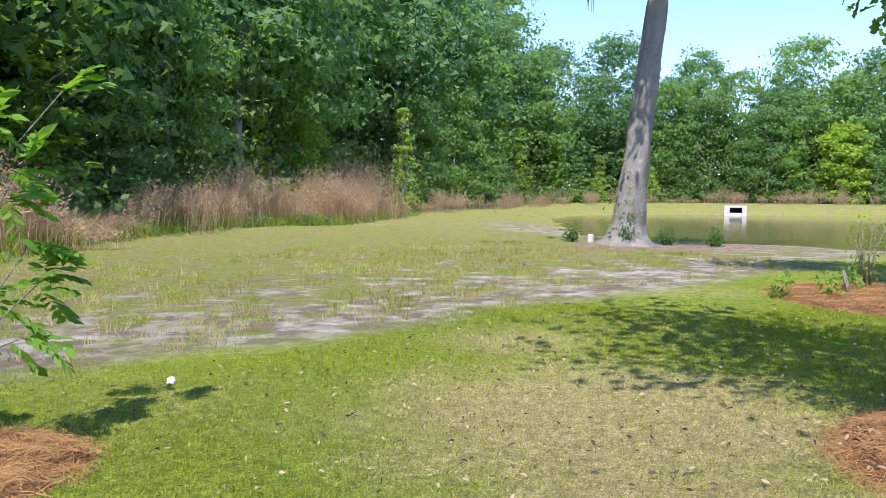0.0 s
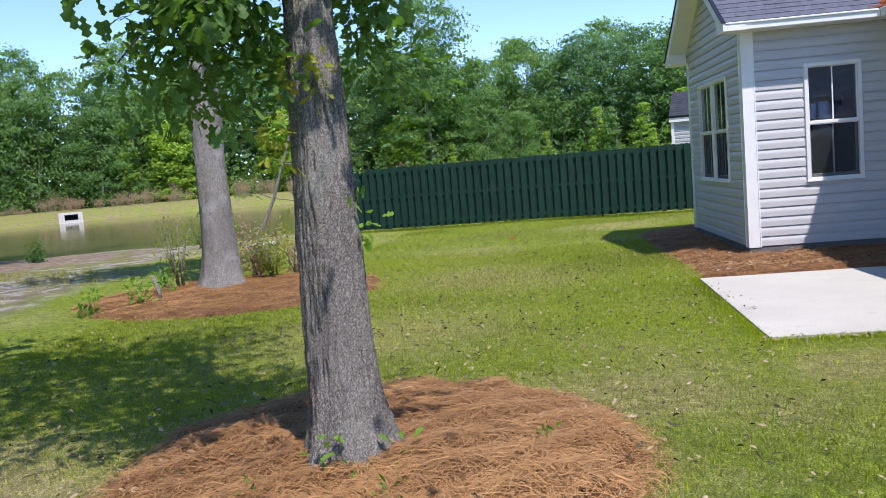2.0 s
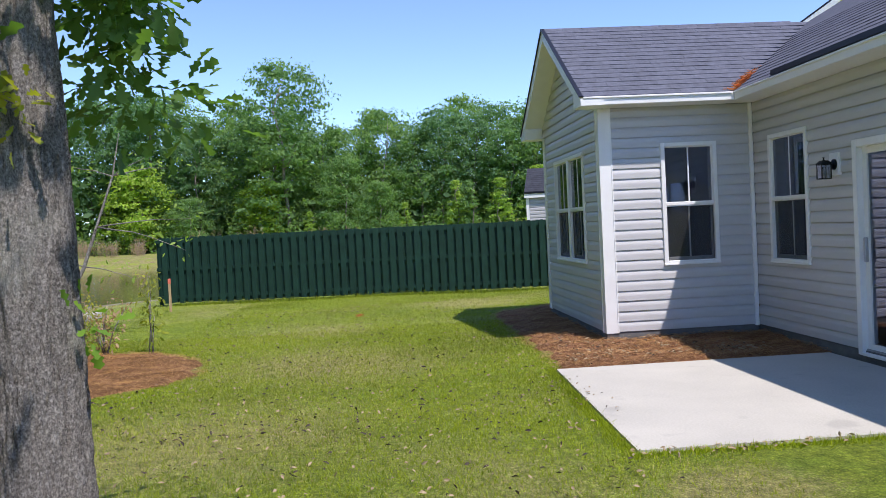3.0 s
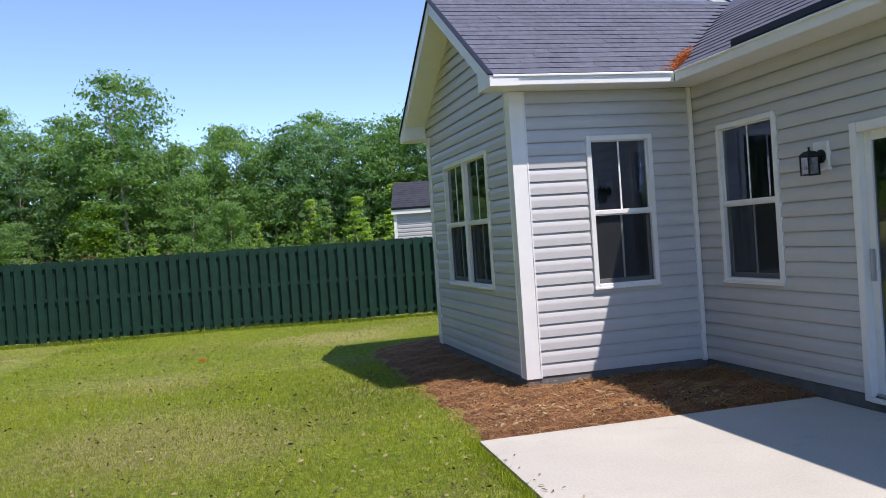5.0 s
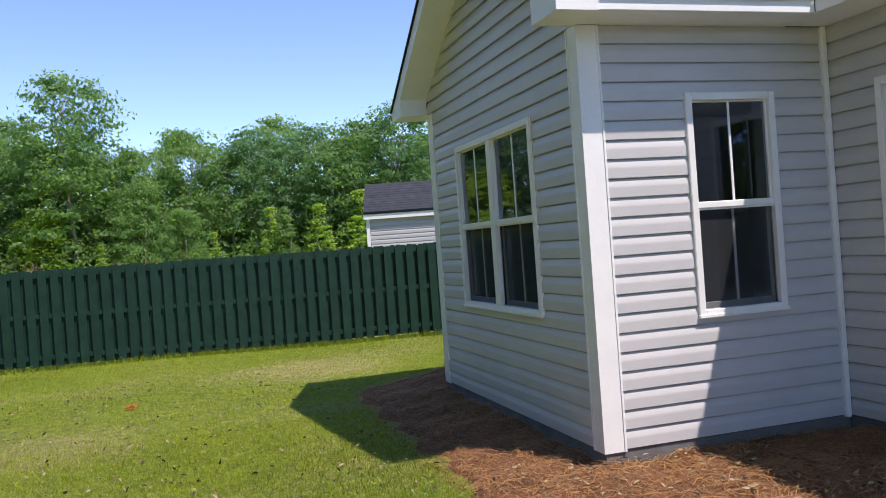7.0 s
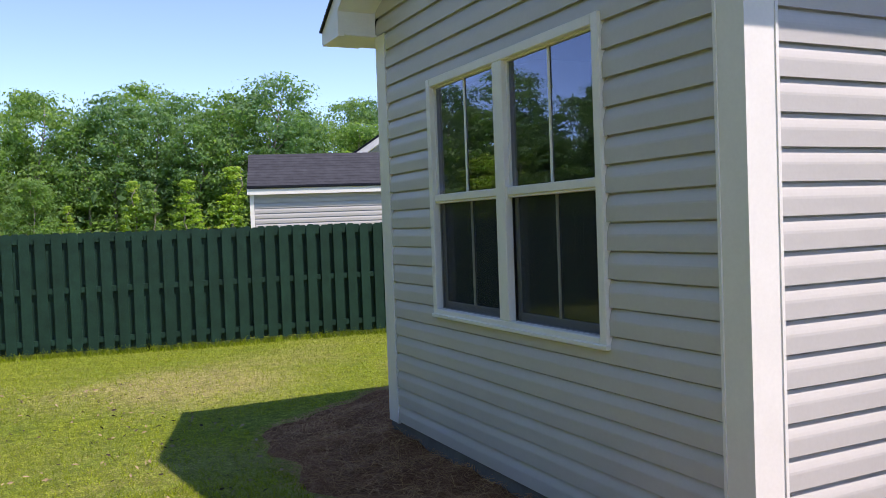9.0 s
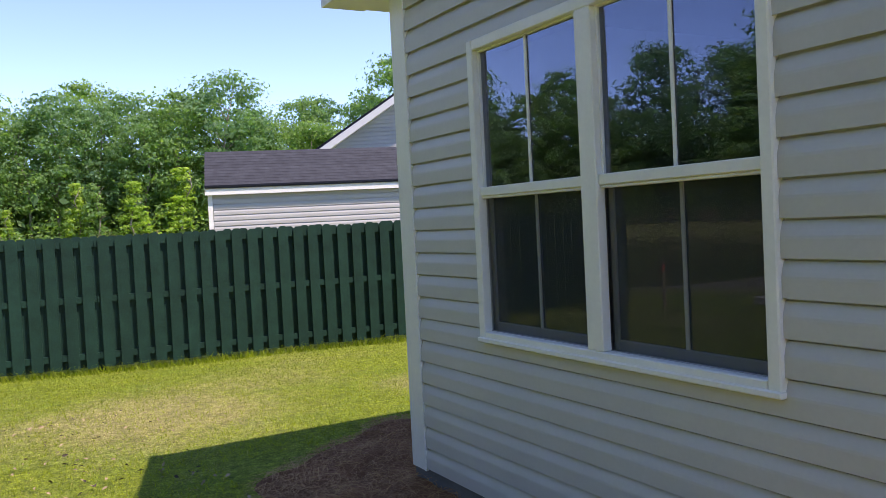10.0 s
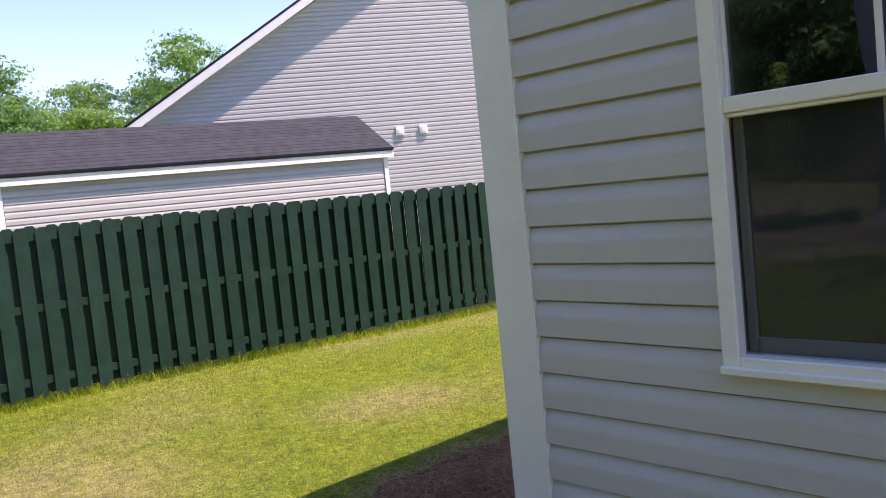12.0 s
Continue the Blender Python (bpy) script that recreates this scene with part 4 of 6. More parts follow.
# ---- the woods ----
KINDS = []
for seed, (tall, wide, low, mat, label) in enumerate((
        (14.0, 3.9, 0.20, "wood_a", "tall deep-green hardwood at the wood's edge"),
        (12.5, 3.8, 0.12, "wood_b", "leafy mid-green hardwood at the wood's edge"),
        (15.5, 3.4, 0.30, "wood_a", "slim tall dark tree with a high crown"),
        (11.0, 3.7, 0.04, "wood_b", "broad mid-green tree leafed nearly to the ground"),
        (9.0, 2.6, 0.04, "wood_c", "young fresh-green tree at the wood's edge"),
        (16.5, 4.0, 0.32, "wood_b", "tall tree standing above the woods"),
        (7.2, 1.35, 0.05, "wood_c", "slender fresh-green sapling at the wood's edge"),
        (6.0, 1.15, 0.03, "wood_b", "slender mid-green sapling at the wood's edge"),
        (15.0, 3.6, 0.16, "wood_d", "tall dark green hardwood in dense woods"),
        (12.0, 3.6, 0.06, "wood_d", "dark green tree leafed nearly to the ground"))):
    young = seed in (6, 7)
    KINDS.append(forest_tree("forest_tree", 10 + seed, tall, wide, low, mat, 60 if young else 150, 40 if young else 50, 0.15 if young else 0.212, label, pointed=young))
EDGE = [(-34, 12), (-10, 15), (2, 21), (8, 27.5), (15, 33.5), (22, 37), (33, 45), (44, 51), (57, 57), (71, 55), (82, 46), (88, 30), (86, 10), (84, -12), (82, -36), (74, -66)]


def along_edge(step):
    """Places along the wood's edge, with the way into the wood."""
    left = 0.0
    for (ax, ay), (bx, by) in zip(EDGE, EDGE[1:]):
        ln = math.hypot(bx - ax, by - ay)
        t = left
        while t < ln:
            f = t / ln
            yield ax + (bx - ax) * f, ay + (by - ay) * f, -(by - ay) / ln, (bx - ax) / ln
            t += step
        left = t - ln


rng = random.Random(11)
count = 0
used = set()
for row, (back, step, picks) in enumerate(((-0.5, 3.1, (6, 6, 4, 7, 3, 6)), (4.5, 3.4, (0, 1, 2, 3)), (9.5, 4.0, (0, 2, 5, 0)))):
    for x, y, nx, ny in along_edge(step):
        if y < 24 and x < -12:
            continue
        d = back + rng.uniform(-1.4, 1.4) + (2.8 if x < 36 and row == 0 else 0.0)
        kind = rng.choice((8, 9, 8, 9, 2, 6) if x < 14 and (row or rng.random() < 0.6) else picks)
        size = (rng.uniform(0.82, 1.2) if row else rng.uniform(0.5, 1.15)) * (float(np.interp(y, (-40, -24, -8, 4, 8, 12, 16, 20, 26, 40), (0.8, 0.95, 0.88, 0.84, 1.05, 1.08, 0.88, 1.0, 0.95, 1.12))) if x > 66 and y < 40 else float(np.interp(x, (20, 45, 58, 66, 72), (1.6, 1.58, 1.38, 1.15, 1.0))) if row and x > 20 else 1.3 if row else 1.0)
        px, py = x + nx * d + rng.uniform(-1.3, 1.3), y + ny * d + rng.uniform(-1.3, 1.3)
        m = pose(px, py, float(height(px, py)) - 0.05, 0, 0, rng.uniform(0, 360))
        if kind not in used:
            used.add(kind)
            ob = KINDS[kind]
            ob.matrix_basis = m
        else:
            ob = copy_thing(KINDS[kind], m)
        girth = size * (rng.uniform(0.9, 1.7) if kind in (6, 7) else rng.uniform(0.9, 1.15))
        ob.scale = (girth, girth, size * rng.uniform(0.92, 1.1))
        tagged(ob, group="trees of the wood")
        count += 1
lone = copy_thing(KINDS[2], pose(78.3, -34.0, -0.1, 0, 0, 40))
lone.scale = (1.08, 1.08, 1.08)
tagged(lone, "tall slim tree rising behind the neighbouring house", group="trees of the wood")
for kind, x, y, size in ((5, 87.0, 9.0, 1.14), (0, 86.0, -20.5, 1.12)):
    tall_one = copy_thing(KINDS[kind], pose(x, y, -0.1, 0, 0, 25))
    tall_one.scale = (size, size, size)
    tagged(tall_one, "tall tree standing above the woods", group="trees of the wood")
for kind, ob in enumerate(KINDS):
    if kind not in used:
        ob.matrix_basis = pose(60, 80, 0)

# deep woods behind the edge, past counting
rng = np.random.default_rng(4)
pts = []
for x, y, nx, ny in along_edge(1.0):
    for _ in range(120):
        d = rng.uniform(6, 24)
        pts.append((x + nx * d + rng.normal(), y + ny * d + rng.normal(), rng.uniform(0.1, 12.5) * rng.uniform(0.5, 1.0)))
for x, y, nx, ny in along_edge(1.0):
    for _ in range(300 if x > 66 and y > 24 else 110 if x > 48 else 60):
        d = rng.uniform(3, 13)
        pts.append((x + nx * d + rng.normal(), y + ny * d + rng.normal(), rng.uniform(0.0, 9.0 if x > 66 and y > 24 else 5.5 if x > 48 else 4.0)))
for x, y, nx, ny in along_edge(1.0):
    for _ in range(150 if x > 58 and y > -20 else 0):
        d = rng.uniform(10, 30)
        pts.append((x + nx * d + rng.normal() * 2, y + ny * d + rng.normal() * 2, rng.uniform(-0.2, 7.5)))
for ax, ay, bx, by, many in ((83, 43, 97, 62, 2600), (88, 26, 102, 42, 1400), (70, 56, 86, 70, 1000)):
    pts += [(rng.uniform(ax, bx), rng.uniform(ay, by), rng.uniform(-0.2, 9.0)) for _ in range(many)]
solid("deep_woods", quads(np.array(pts), rng, 0.48), M["wood_a"], "dense dark foliage deep in the woods", "woods", kind="stuff")
# thickets at the foot of the wood
pts = []
for x, y, nx, ny in along_edge(0.8):
    top = rng.uniform(0.8, 2.8) * (1.5 if x > 40 else 1.0)
    for _ in range(75 if x > 48 else 60):
        d = rng.normal(-0.3, 1.0)
        pts.append((x + nx * d + rng.normal() * 0.5, y + ny * d + rng.normal() * 0.5, rng.uniform(0.0, top)))
pts = np.array(pts)
solid("undergrowth", quads(pts, rng, 0.17), M["wood_b"], "leafy green undergrowth along the wood's edge", "undergrowth", kind="stuff")


# ---- leaves, limbs and trunks of the nearer plants ----
OAK = ((0.0, 0.02), (0.22, 0.17), (0.36, 0.09), (0.56, 0.31), (0.70, 0.16), (0.88, 0.25), (1.0, 0.02))
LANCE = ((0.0, 0.02), (0.25, 0.17), (0.55, 0.2), (0.82, 0.1), (1.0, 0.01))


def leaves(points, ways, rng, size, outline=OAK, fold=0.25):
    """Real leaf outlines, folded along the midrib, one at each point, growing along its way."""
    n, k = len(points), len(outline)
    a = ways / (np.linalg.norm(ways, axis=1)[:, None] + 1e-9)
    r = np.array([0, 0, 1.0]) + rng.normal(size=(n, 3)) * 0.55
    s = np.cross(a, r)
    s /= np.linalg.norm(s, axis=1)[:, None] + 1e-9
    u = np.cross(s, a)
    ln = (size * rng.uniform(0.65, 1.25, n))[:, None]
    curl = rng.uniform(-0.25, 0.05, (n, 1))
    rows = []
    for t, w in outline:
        mid = points + a * ln * t + u * ln * curl * t * t
        for side in (-1, 0, 1):
            rows.append(mid + s * ln * w * side + u * ln * w * fold * abs(side))
    v = np.stack(rows, 1).reshape(-1, 3)
    f = []
    for j in range(k - 1):
        for c in (0, 1):
            f.append((3 * j + c, 3 * j + c + 1, 3 * j + c + 4, 3 * j + c + 3))
    f = (np.arange(n)[:, None, None] * (3 * k) + np.array(f)[None]).reshape(-1, 4)
    return v, f


def joined(*meshes):
    vs, fs, n = [], [], 0
    for v, f in meshes:
        vs.append(v)
        fs.append(f + n)
        n += len(v)
    return np.concatenate(vs), np.concatenate(fs)


def trunk_mesh(base, lean, tall, radius, flare, lobes, seed, sides=84, step=0.035, rough=0.018, fur=1.0):
    """A trunk with a flared foot and furrowed bark. radius(z) gives its radius at a height."""
    zs = [-0.25]
    while zs[-1] < tall:
        zs.append(zs[-1] + (step if zs[-1] < 3.2 else step * 5))
    v = []
    for z in zs:
        h = max(z, 0.0)
        fl = flare * math.exp(-h / 0.16)
        for k in range(sides):
            a = 2 * math.pi * k / sides
            r = radius(h) + fl * (0.72 + 0.4 * math.sin(lobes * a + seed) + 0.22 * math.sin((lobes + 2) * a + 2.1 * seed))
            ca, sa = math.cos(a), math.sin(a)
            q = Vector((ca * 2.6 * fur + seed, sa * 2.6 * fur, z * 1.5))
            ridge = 1 - abs(noise.noise(q * 3.1)) * 2.2
            ridge2 = 1 - abs(noise.noise(Vector((q.x * 5.5, q.y * 5.5, z * 9.0)))) * 2
            r += rough * (0.55 * ridge + 0.45 * ridge2) - rough * 0.5 + 0.03 * noise.noise(Vector((ca, sa, z * 0.9 + seed))) * radius(h) / 0.15
            v.append((base[0] + lean[0] * h + r * ca, base[1] + lean[1] * h + r * sa, base[2] + z))
    n = len(zs)
    i = (np.arange(n - 1)[:, None] * sides + np.arange(sides)).ravel()
    j = (np.arange(n - 1)[:, None] * sides + (np.arange(sides) + 1) % sides).ravel()
    return np.array(v), np.stack([i, j, j + sides, i + sides], 1)


def limb(a, way, length, rise, bend, r, rng, parts=5):
    """A limb's path: out along way, rising, then bending down."""
    way = Vector(way).normalized()
    out = []
    for k in range(parts + 1):
        t = k / parts
        out.append(Vector(a) + way * length * t + Vector((0, 0, rise * t - bend * t * t)) + Vector(rng.normal(size=3)) * 0.02 * length * t)
    return out, [r * (1 - 0.8 * k / parts) for k in range(parts + 1)]


def spray(centres, per, rng, spread_):
    pts = np.repeat(np.array(centres), per, 0)
    off = rng.normal(size=pts.shape) * spread_
    return pts + off, off + rng.normal(size=pts.shape) * spread_ * 0.6 + (0, 0, -spread_ * 0.45)


def soil(x, y):
    return float(height(x, y))


# the oak in the straw ring
rng = np.random.default_rng(21)
T1 = (5.63, 0.93)
oak = thing("oak_tree", (*T1, 0.0), "young oak with furrowed grey bark in a pine-straw ring", "tree")
TAPER1 = ([0.0, 0.4, 0.9, 1.5, 2.2, 3.5, 6.5, 8.5], [0.185, 0.163, 0.146, 0.124, 0.104, 0.09, 0.06, 0.02])
part("trunk", trunk_mesh((*T1, soil(*T1) + 0.02), (0.004, 0.004), 8.2, lambda z: float(np.interp(z, *TAPER1)), 0.13, 5, 1.3, sides=132, step=0.02, rough=0.02, fur=2.1), M["bark_a"], oak)
tips, low_tips = [], []
for z, az, ln, rise, bend in ((2.45, 95, 0.85, 0.35, 0.75), (2.6, 70, 0.7, 0.4, 0.6), (2.75, 125, 0.9, 0.45, 0.8), (2.3, 150, 0.6, 0.3, 0.4), (2.55, -80, 0.42, 0.3, 0.15), (2.7, -110, 0.5, 0.3, 0.15), (2.9, 20, 0.6, 0.5, 0.3),
                              (2.95, 100, 1.1, 0.5, 0.9), (3.1, 60, 1.0, 0.5, 0.5), (3.2, 170, 1.0, 0.5, 0.5)):
    a = (T1[0], T1[1], z)
    p_, r_ = limb(a, (math.cos(radians(az)), math.sin(radians(az)), 0), ln, rise, bend, 0.022, rng)
    part("branch", Shape().tube(p_, r_, 7), M["bark_a"], oak, smooth=True)
    low_tips += [tuple(p_[k]) for k in (2, 3, 4, 5, 5)]
for k in range(16):
    z, az = rng.uniform(3.2, 7.6), rng.uniform(0, 360)
    ln = rng.uniform(1.2, 2.4) * (1.1 - (z - 3) / 9)
    p_, r_ = limb((T1[0], T1[1], z), (math.cos(radians(az)), math.sin(radians(az)) + 0.35, 0), ln, ln * 0.55, 0.2, 0.04, rng)
    part("branch", Shape().tube(p_, r_, 6), M["bark_a"], oak, smooth=True)
    tips += [tuple(p_[j] + Vector(rng.normal(size=3)) * 0.15) for j in (2, 3, 4, 5)] * 2
extra = [(T1[0] + rng.uniform(-0.25, 0.25), T1[1] + rng.uniform(0.2, 0.72), rng.uniform(1.85, 2.65)) for _ in range(64)]
extra += [(T1[0] + rng.uniform(-0.3, 0.2), T1[1] - rng.uniform(0.2, 0.42), rng.uniform(2.32, 2.6)) for _ in range(6)]
extra += [(T1[0] + rng.uniform(0.15, 0.5), T1[1] - rng.uniform(0.02, 0.38), rng.uniform(1.95, 2.5)) for _ in range(20)]
extra += [(T1[0] - 0.1 + rng.uniform(-0.08, 0.1), T1[1] + rng.uniform(0.12, 0.28), rng.uniform(1.75, 1.98)) for _ in range(2)]
pts, ways = spray(low_tips + extra, 22, rng, 0.08)
part("foliage", leaves(pts, ways, rng, 0.082), M["leaf_oak"], oak, "lobed dark green oak leaves")
pts, ways = spray(tips, 28, rng, 0.34)
part("crown", leaves(pts, ways, rng, 0.13), M["leaf_oak"], oak)
tips = []
for k in range(12):
    z, az, ln = rng.uniform(5.4, 7.4), rng.uniform(65, 165), rng.uniform(1.8, 3.2)
    p_, r_ = limb((T1[0], T1[1], z), (math.cos(radians(az)), math.sin(radians(az)), 0), ln, ln * 0.5, 0.2, 0.035, rng)
    part("branch", Shape().tube(p_, r_, 6), M["bark_a"], oak, smooth=True)
    tips += [tuple(p_[j] + Vector(rng.normal(size=3)) * 0.25) for j in (3, 4, 5)]
pts, ways = spray(tips, 18, rng, 0.4)
part("upper_crown", leaves(pts, ways, rng, 0.2, ((0.0, 0.02), (0.3, 0.24), (0.7, 0.3), (1.0, 0.02))), M["leaf_oak"], oak)
tuft = [(T1[0] - 0.13, T1[1] + 0.03 + d, z) for d, z in ((0.0, 1.93), (-0.06, 1.9), (0.05, 1.97), (-0.1, 1.95), (0.09, 1.9), (0.14, 1.68), (0.19, 1.66), (0.15, 1.6))]
for c in tuft:
    pts, ways = spray([c], 10, rng, 0.04)
    tagged(part("sprout", leaves(pts, ways, rng, 0.056), M["leaf_gold"], oak), "yellow-green sprout on the bark", kind="stuff")
small = [(T1[0] - 0.02, T1[1] - 0.17, 1.27), (T1[0] - 0.05, T1[1] - 0.15, 1.3), (T1[0] - 0.2, T1[1] + 0.02, 0.27), (T1[0] - 0.22, T1[1] - 0.06, 0.25), (T1[0] - 0.18, T1[1] + 0.1, 0.24), (T1[0] - 0.1, T1[1] - 0.28, 0.22)]
for c in small:
    pts, ways = spray([c], 7, rng, 0.04)
    tagged(part("sprout", leaves(pts, ways, rng, 0.06), M["leaf_young"], oak), "small green shoot on the bark", kind="stuff")

# the pale tree in the second straw ring
T2 = (13.4, 4.43)
pale = thing("shade_tree", (*T2, 0.0), "pale grey straight-trunked tree in a pine-straw ring", "tree")
TAPER2 = ([0.0, 0.5, 1.5, 3.0, 6.0, 11.0], [0.285, 0.25, 0.224, 0.203, 0.16, 0.03])
part("trunk", trunk_mesh((*T2, soil(*T2) + 0.06), (0.012, -0.006), 10.5, lambda z: float(np.interp(z, *TAPER2)), 0.09, 4, 2.7, sides=60, step=0.05, rough=0.016, fur=1.5), M["bark_b"], pale, smooth=True)
tips = []
for k in range(18):
    z, az = rng.uniform(4.6, 10.2), rng.uniform(0, 360)
    ln = rng.uniform(1.8, 3.4) * (1.3 - z / 13)
    p_, r_ = limb((T2[0] + 0.012 * z, T2[1], z), (math.cos(radians(az)) - 0.25, math.sin(radians(az)) + 0.3, 0), ln, ln * 0.5, 0.3, 0.05, rng)
    part("branch", Shape().tube(p_, r_, 6), M["bark_b"], pale, smooth=True)
    tips += [tuple(p_[j] + Vector(rng.normal(size=3)) * 0.25) for j in (2, 3, 4, 5)] * 2
pts, ways = spray(tips, 17, rng, 0.34)
part("crown", leaves(pts, ways, rng, 0.2, ((0.0, 0.02), (0.3, 0.24), (0.7, 0.3), (1.0, 0.02))), M["leaf_oak"], pale)

# the old leaning tree on the bank
T3 = (20.55, 14.55)
old = thing("bank_tree", (*T3, 0.0), "old leaning grey tree with hanging moss on the bank", "tree")
TAPER3 = ([0.0, 0.6, 1.5, 3.0, 6.0, 12.0], [0.66, 0.47, 0.395, 0.355, 0.31, 0.10])
part("trunk", trunk_mesh((*T3, soil(*T3) - 0.02), (0.085, -0.078), 12.0, lambda z: float(np.interp(z, *TAPER3)), 0.34, 5, 4.1, sides=60, step=0.07, rough=0.035, fur=1.2), M["bark_b"], old, smooth=True)
tips = []
for k in range(18):
    z, az = rng.uniform(8.2, 12.0), rng.uniform(0, 360)
    ln = rng.uniform(2.5, 4.5)
    p_, r_ = limb((T3[0] + 0.085 * z, T3[1] - 0.078 * z, z), (math.cos(radians(az)), math.sin(radians(az)), 0), ln, ln * 0.45, 0.4, 0.09, rng)
    part("branch", Shape().tube(p_, r_, 6), M["bark_b"], old, smooth=True)
    tips += [tuple(p_[j] + Vector(rng.normal(size=3)) * 0.3) for j in (2, 3, 4, 5)] * 2
p_, r_ = limb((T3[0] + 0.7, T3[1] - 0.65, 8.6), (-0.72, 0.35, 0), 3.4, 0.2, 0.5, 0.1, rng)
part("branch", Shape().tube(p_, r_, 6), M["bark_b"], old, smooth=True)
# unseen tufts without limbs, added on the sunward side to shade the trunk
tips += [(T3[0] + 0.7 - rng.uniform(0.8, 4.0), T3[1] - 0.7 - rng.uniform(0.4, 3.0), rng.uniform(9.6, 12.6)) for _ in range(22)]
pts, ways = spray(tips, 38, rng, 0.45)
part("crown", leaves(pts, ways, rng, 0.22, ((0.0, 0.02), (0.3, 0.24), (0.7, 0.3), (1.0, 0.02))), M["leaf_oak"], old)
s = Shape()
for cx_, cy_, top, ln in ((18.05, 15.95, 8.3, 1.75), (19.1, 14.85, 8.4, 2.1), (18.5, 15.4, 8.35, 1.0), (18.3, 15.6, 8.3, 0.7)):
    for k in range(26):
        x, y = cx_ + rng.normal() * 0.05, cy_ + rng.normal() * 0.05
        l = ln * rng.uniform(0.45, 1.0)
        s.tube([(x, y, top), (x + rng.normal() * 0.03, y, top - l * 0.5), (x + rng.normal() * 0.06, y + rng.normal() * 0.04, top - l)], [0.02, 0.022, 0.004], 4)
part("hanging_moss", s, M["moss"], old, "grey hanging moss")
pts, ways = spray([(T3[0] - 0.35 - rng.uniform(0, 0.2), T3[1] - 0.25 + rng.uniform(-0.3, 0.3), rng.uniform(0.3, 2.6)) for _ in range(9)], 8, rng, 0.12)
part("climber", leaves(pts, ways, rng, 0.13, LANCE), M["leaf_young"], old, "green climber on the trunk")


# small plants
def shrub(name, x, y, tall, wide, stems, per, leaf, mat, label, category="shrub", outline=LANCE, twig="bark_b", z=None):
    rng = np.random.default_rng(int(abs(x * 131 + y * 17)))
    z = soil(x, y) if z is None else z
    t = thing(name, (x, y, z), label, category)
    s, cs = Shape(), []
    for k in range(stems):
        a = rng.uniform(0, 6.28)
        w = wide * rng.uniform(0.2, 1.0)
        h = tall * rng.uniform(0.55, 1.0)
        path = [(x + rng.normal() * 0.03, y + rng.normal() * 0.03, z - 0.03), (x + math.cos(a) * w * 0.4, y + math.sin(a) * w * 0.4, z + h * 0.5), (x + math.cos(a) * w, y + math.sin(a) * w, z + h)]
        s.tube(path, [0.008 * tall + 0.002, 0.005 * tall + 0.001, 0.0015], 5)
        for f in np.linspace(0.3, 1.0, 6):
            i = 0 if f < 0.5 else 1
            g = f * 2 - i
            cs.append(tuple(np.array(path[i]) * (1 - g) + np.array(path[i + 1]) * g))
    tagged(part("stalk", s, M[twig], t, smooth=True), kind="stuff")
    pts, ways = spray(cs, per, rng, leaf * 0.8)
    part("foliage", leaves(pts, ways, rng, leaf, outline), M[mat], t)
    return t


for x, y, tall, wide, mat, lab in ((20.0, 16.1, 0.42, 0.3, "leaf_oak", "small bright green shrub beside the bank tree"), (20.2, 14.2, 0.6, 0.3, "leaf_oak", "small dark shrub at the foot of the bank tree"),
                                   (21.7, 13.9, 0.34, 0.18, "leaf_oak", "low green shrub on the sandy bank"), (22.4, 12.8, 0.45, 0.22, "leaf_oak", "low dark shrub on the sandy bank")):
    shrub("shrub", x, y, tall, wide, 7, 7, 0.10, mat, lab)
shrub("weed_clump", 14.0, 4.75, 1.15, 0.42, 10, 5, 0.075, "wood_c", "wispy leafy weeds behind the pale tree", "weeds")
shrub("weed_clump", 14.3, 4.2, 0.95, 0.5, 12, 8, 0.06, "plume", "wispy leafy weeds beside the pale tree", "weeds")
shrub("weed_clump", 14.3, 3.6, 0.8, 0.35, 9, 6, 0.07, "plume", "thin brownish weeds beside the pale tree", "weeds")
shrub("weed_clump", 14.0, 3.85, 0.85, 0.4, 16, 9, 0.055, "leaf_gold", "bushy yellow-green weeds at the pale tree's foot", "weeds")
shrub("weed_clump", 13.5, 5.1, 1.25, 0.3, 11, 6, 0.05, "leaf_gold", "thin upright weeds behind the pale tree", "weeds")
shrub("weed_clump", 14.05, 4.45, 0.75, 0.4, 14, 9, 0.05, "plume", "dry tangled weeds in the straw", "weeds")
shrub("weed_clump", 14.6, 3.05, 1.1, 0.16, 4, 6, 0.08, "leaf_gold", "upright weed with yellow leaves", "weeds")
for x, y in ((12.0, 5.0), (12.9, 5.1), (11.6, 5.5)):
    shrub("seedling", x, y, 0.4, 0.14, 3, 6, 0.08, "leaf_young", "small green seedling in the straw", "seedling")
for x, y in ((5.75, 0.02), (5.05, 0.66), (5.15, 1.25)):
    shrub("seedling", x, y, 0.07, 0.05, 2, 2, 0.04, "leaf_young", "small green seedling in the straw", "seedling", z=soil(x, y) + 0.08)
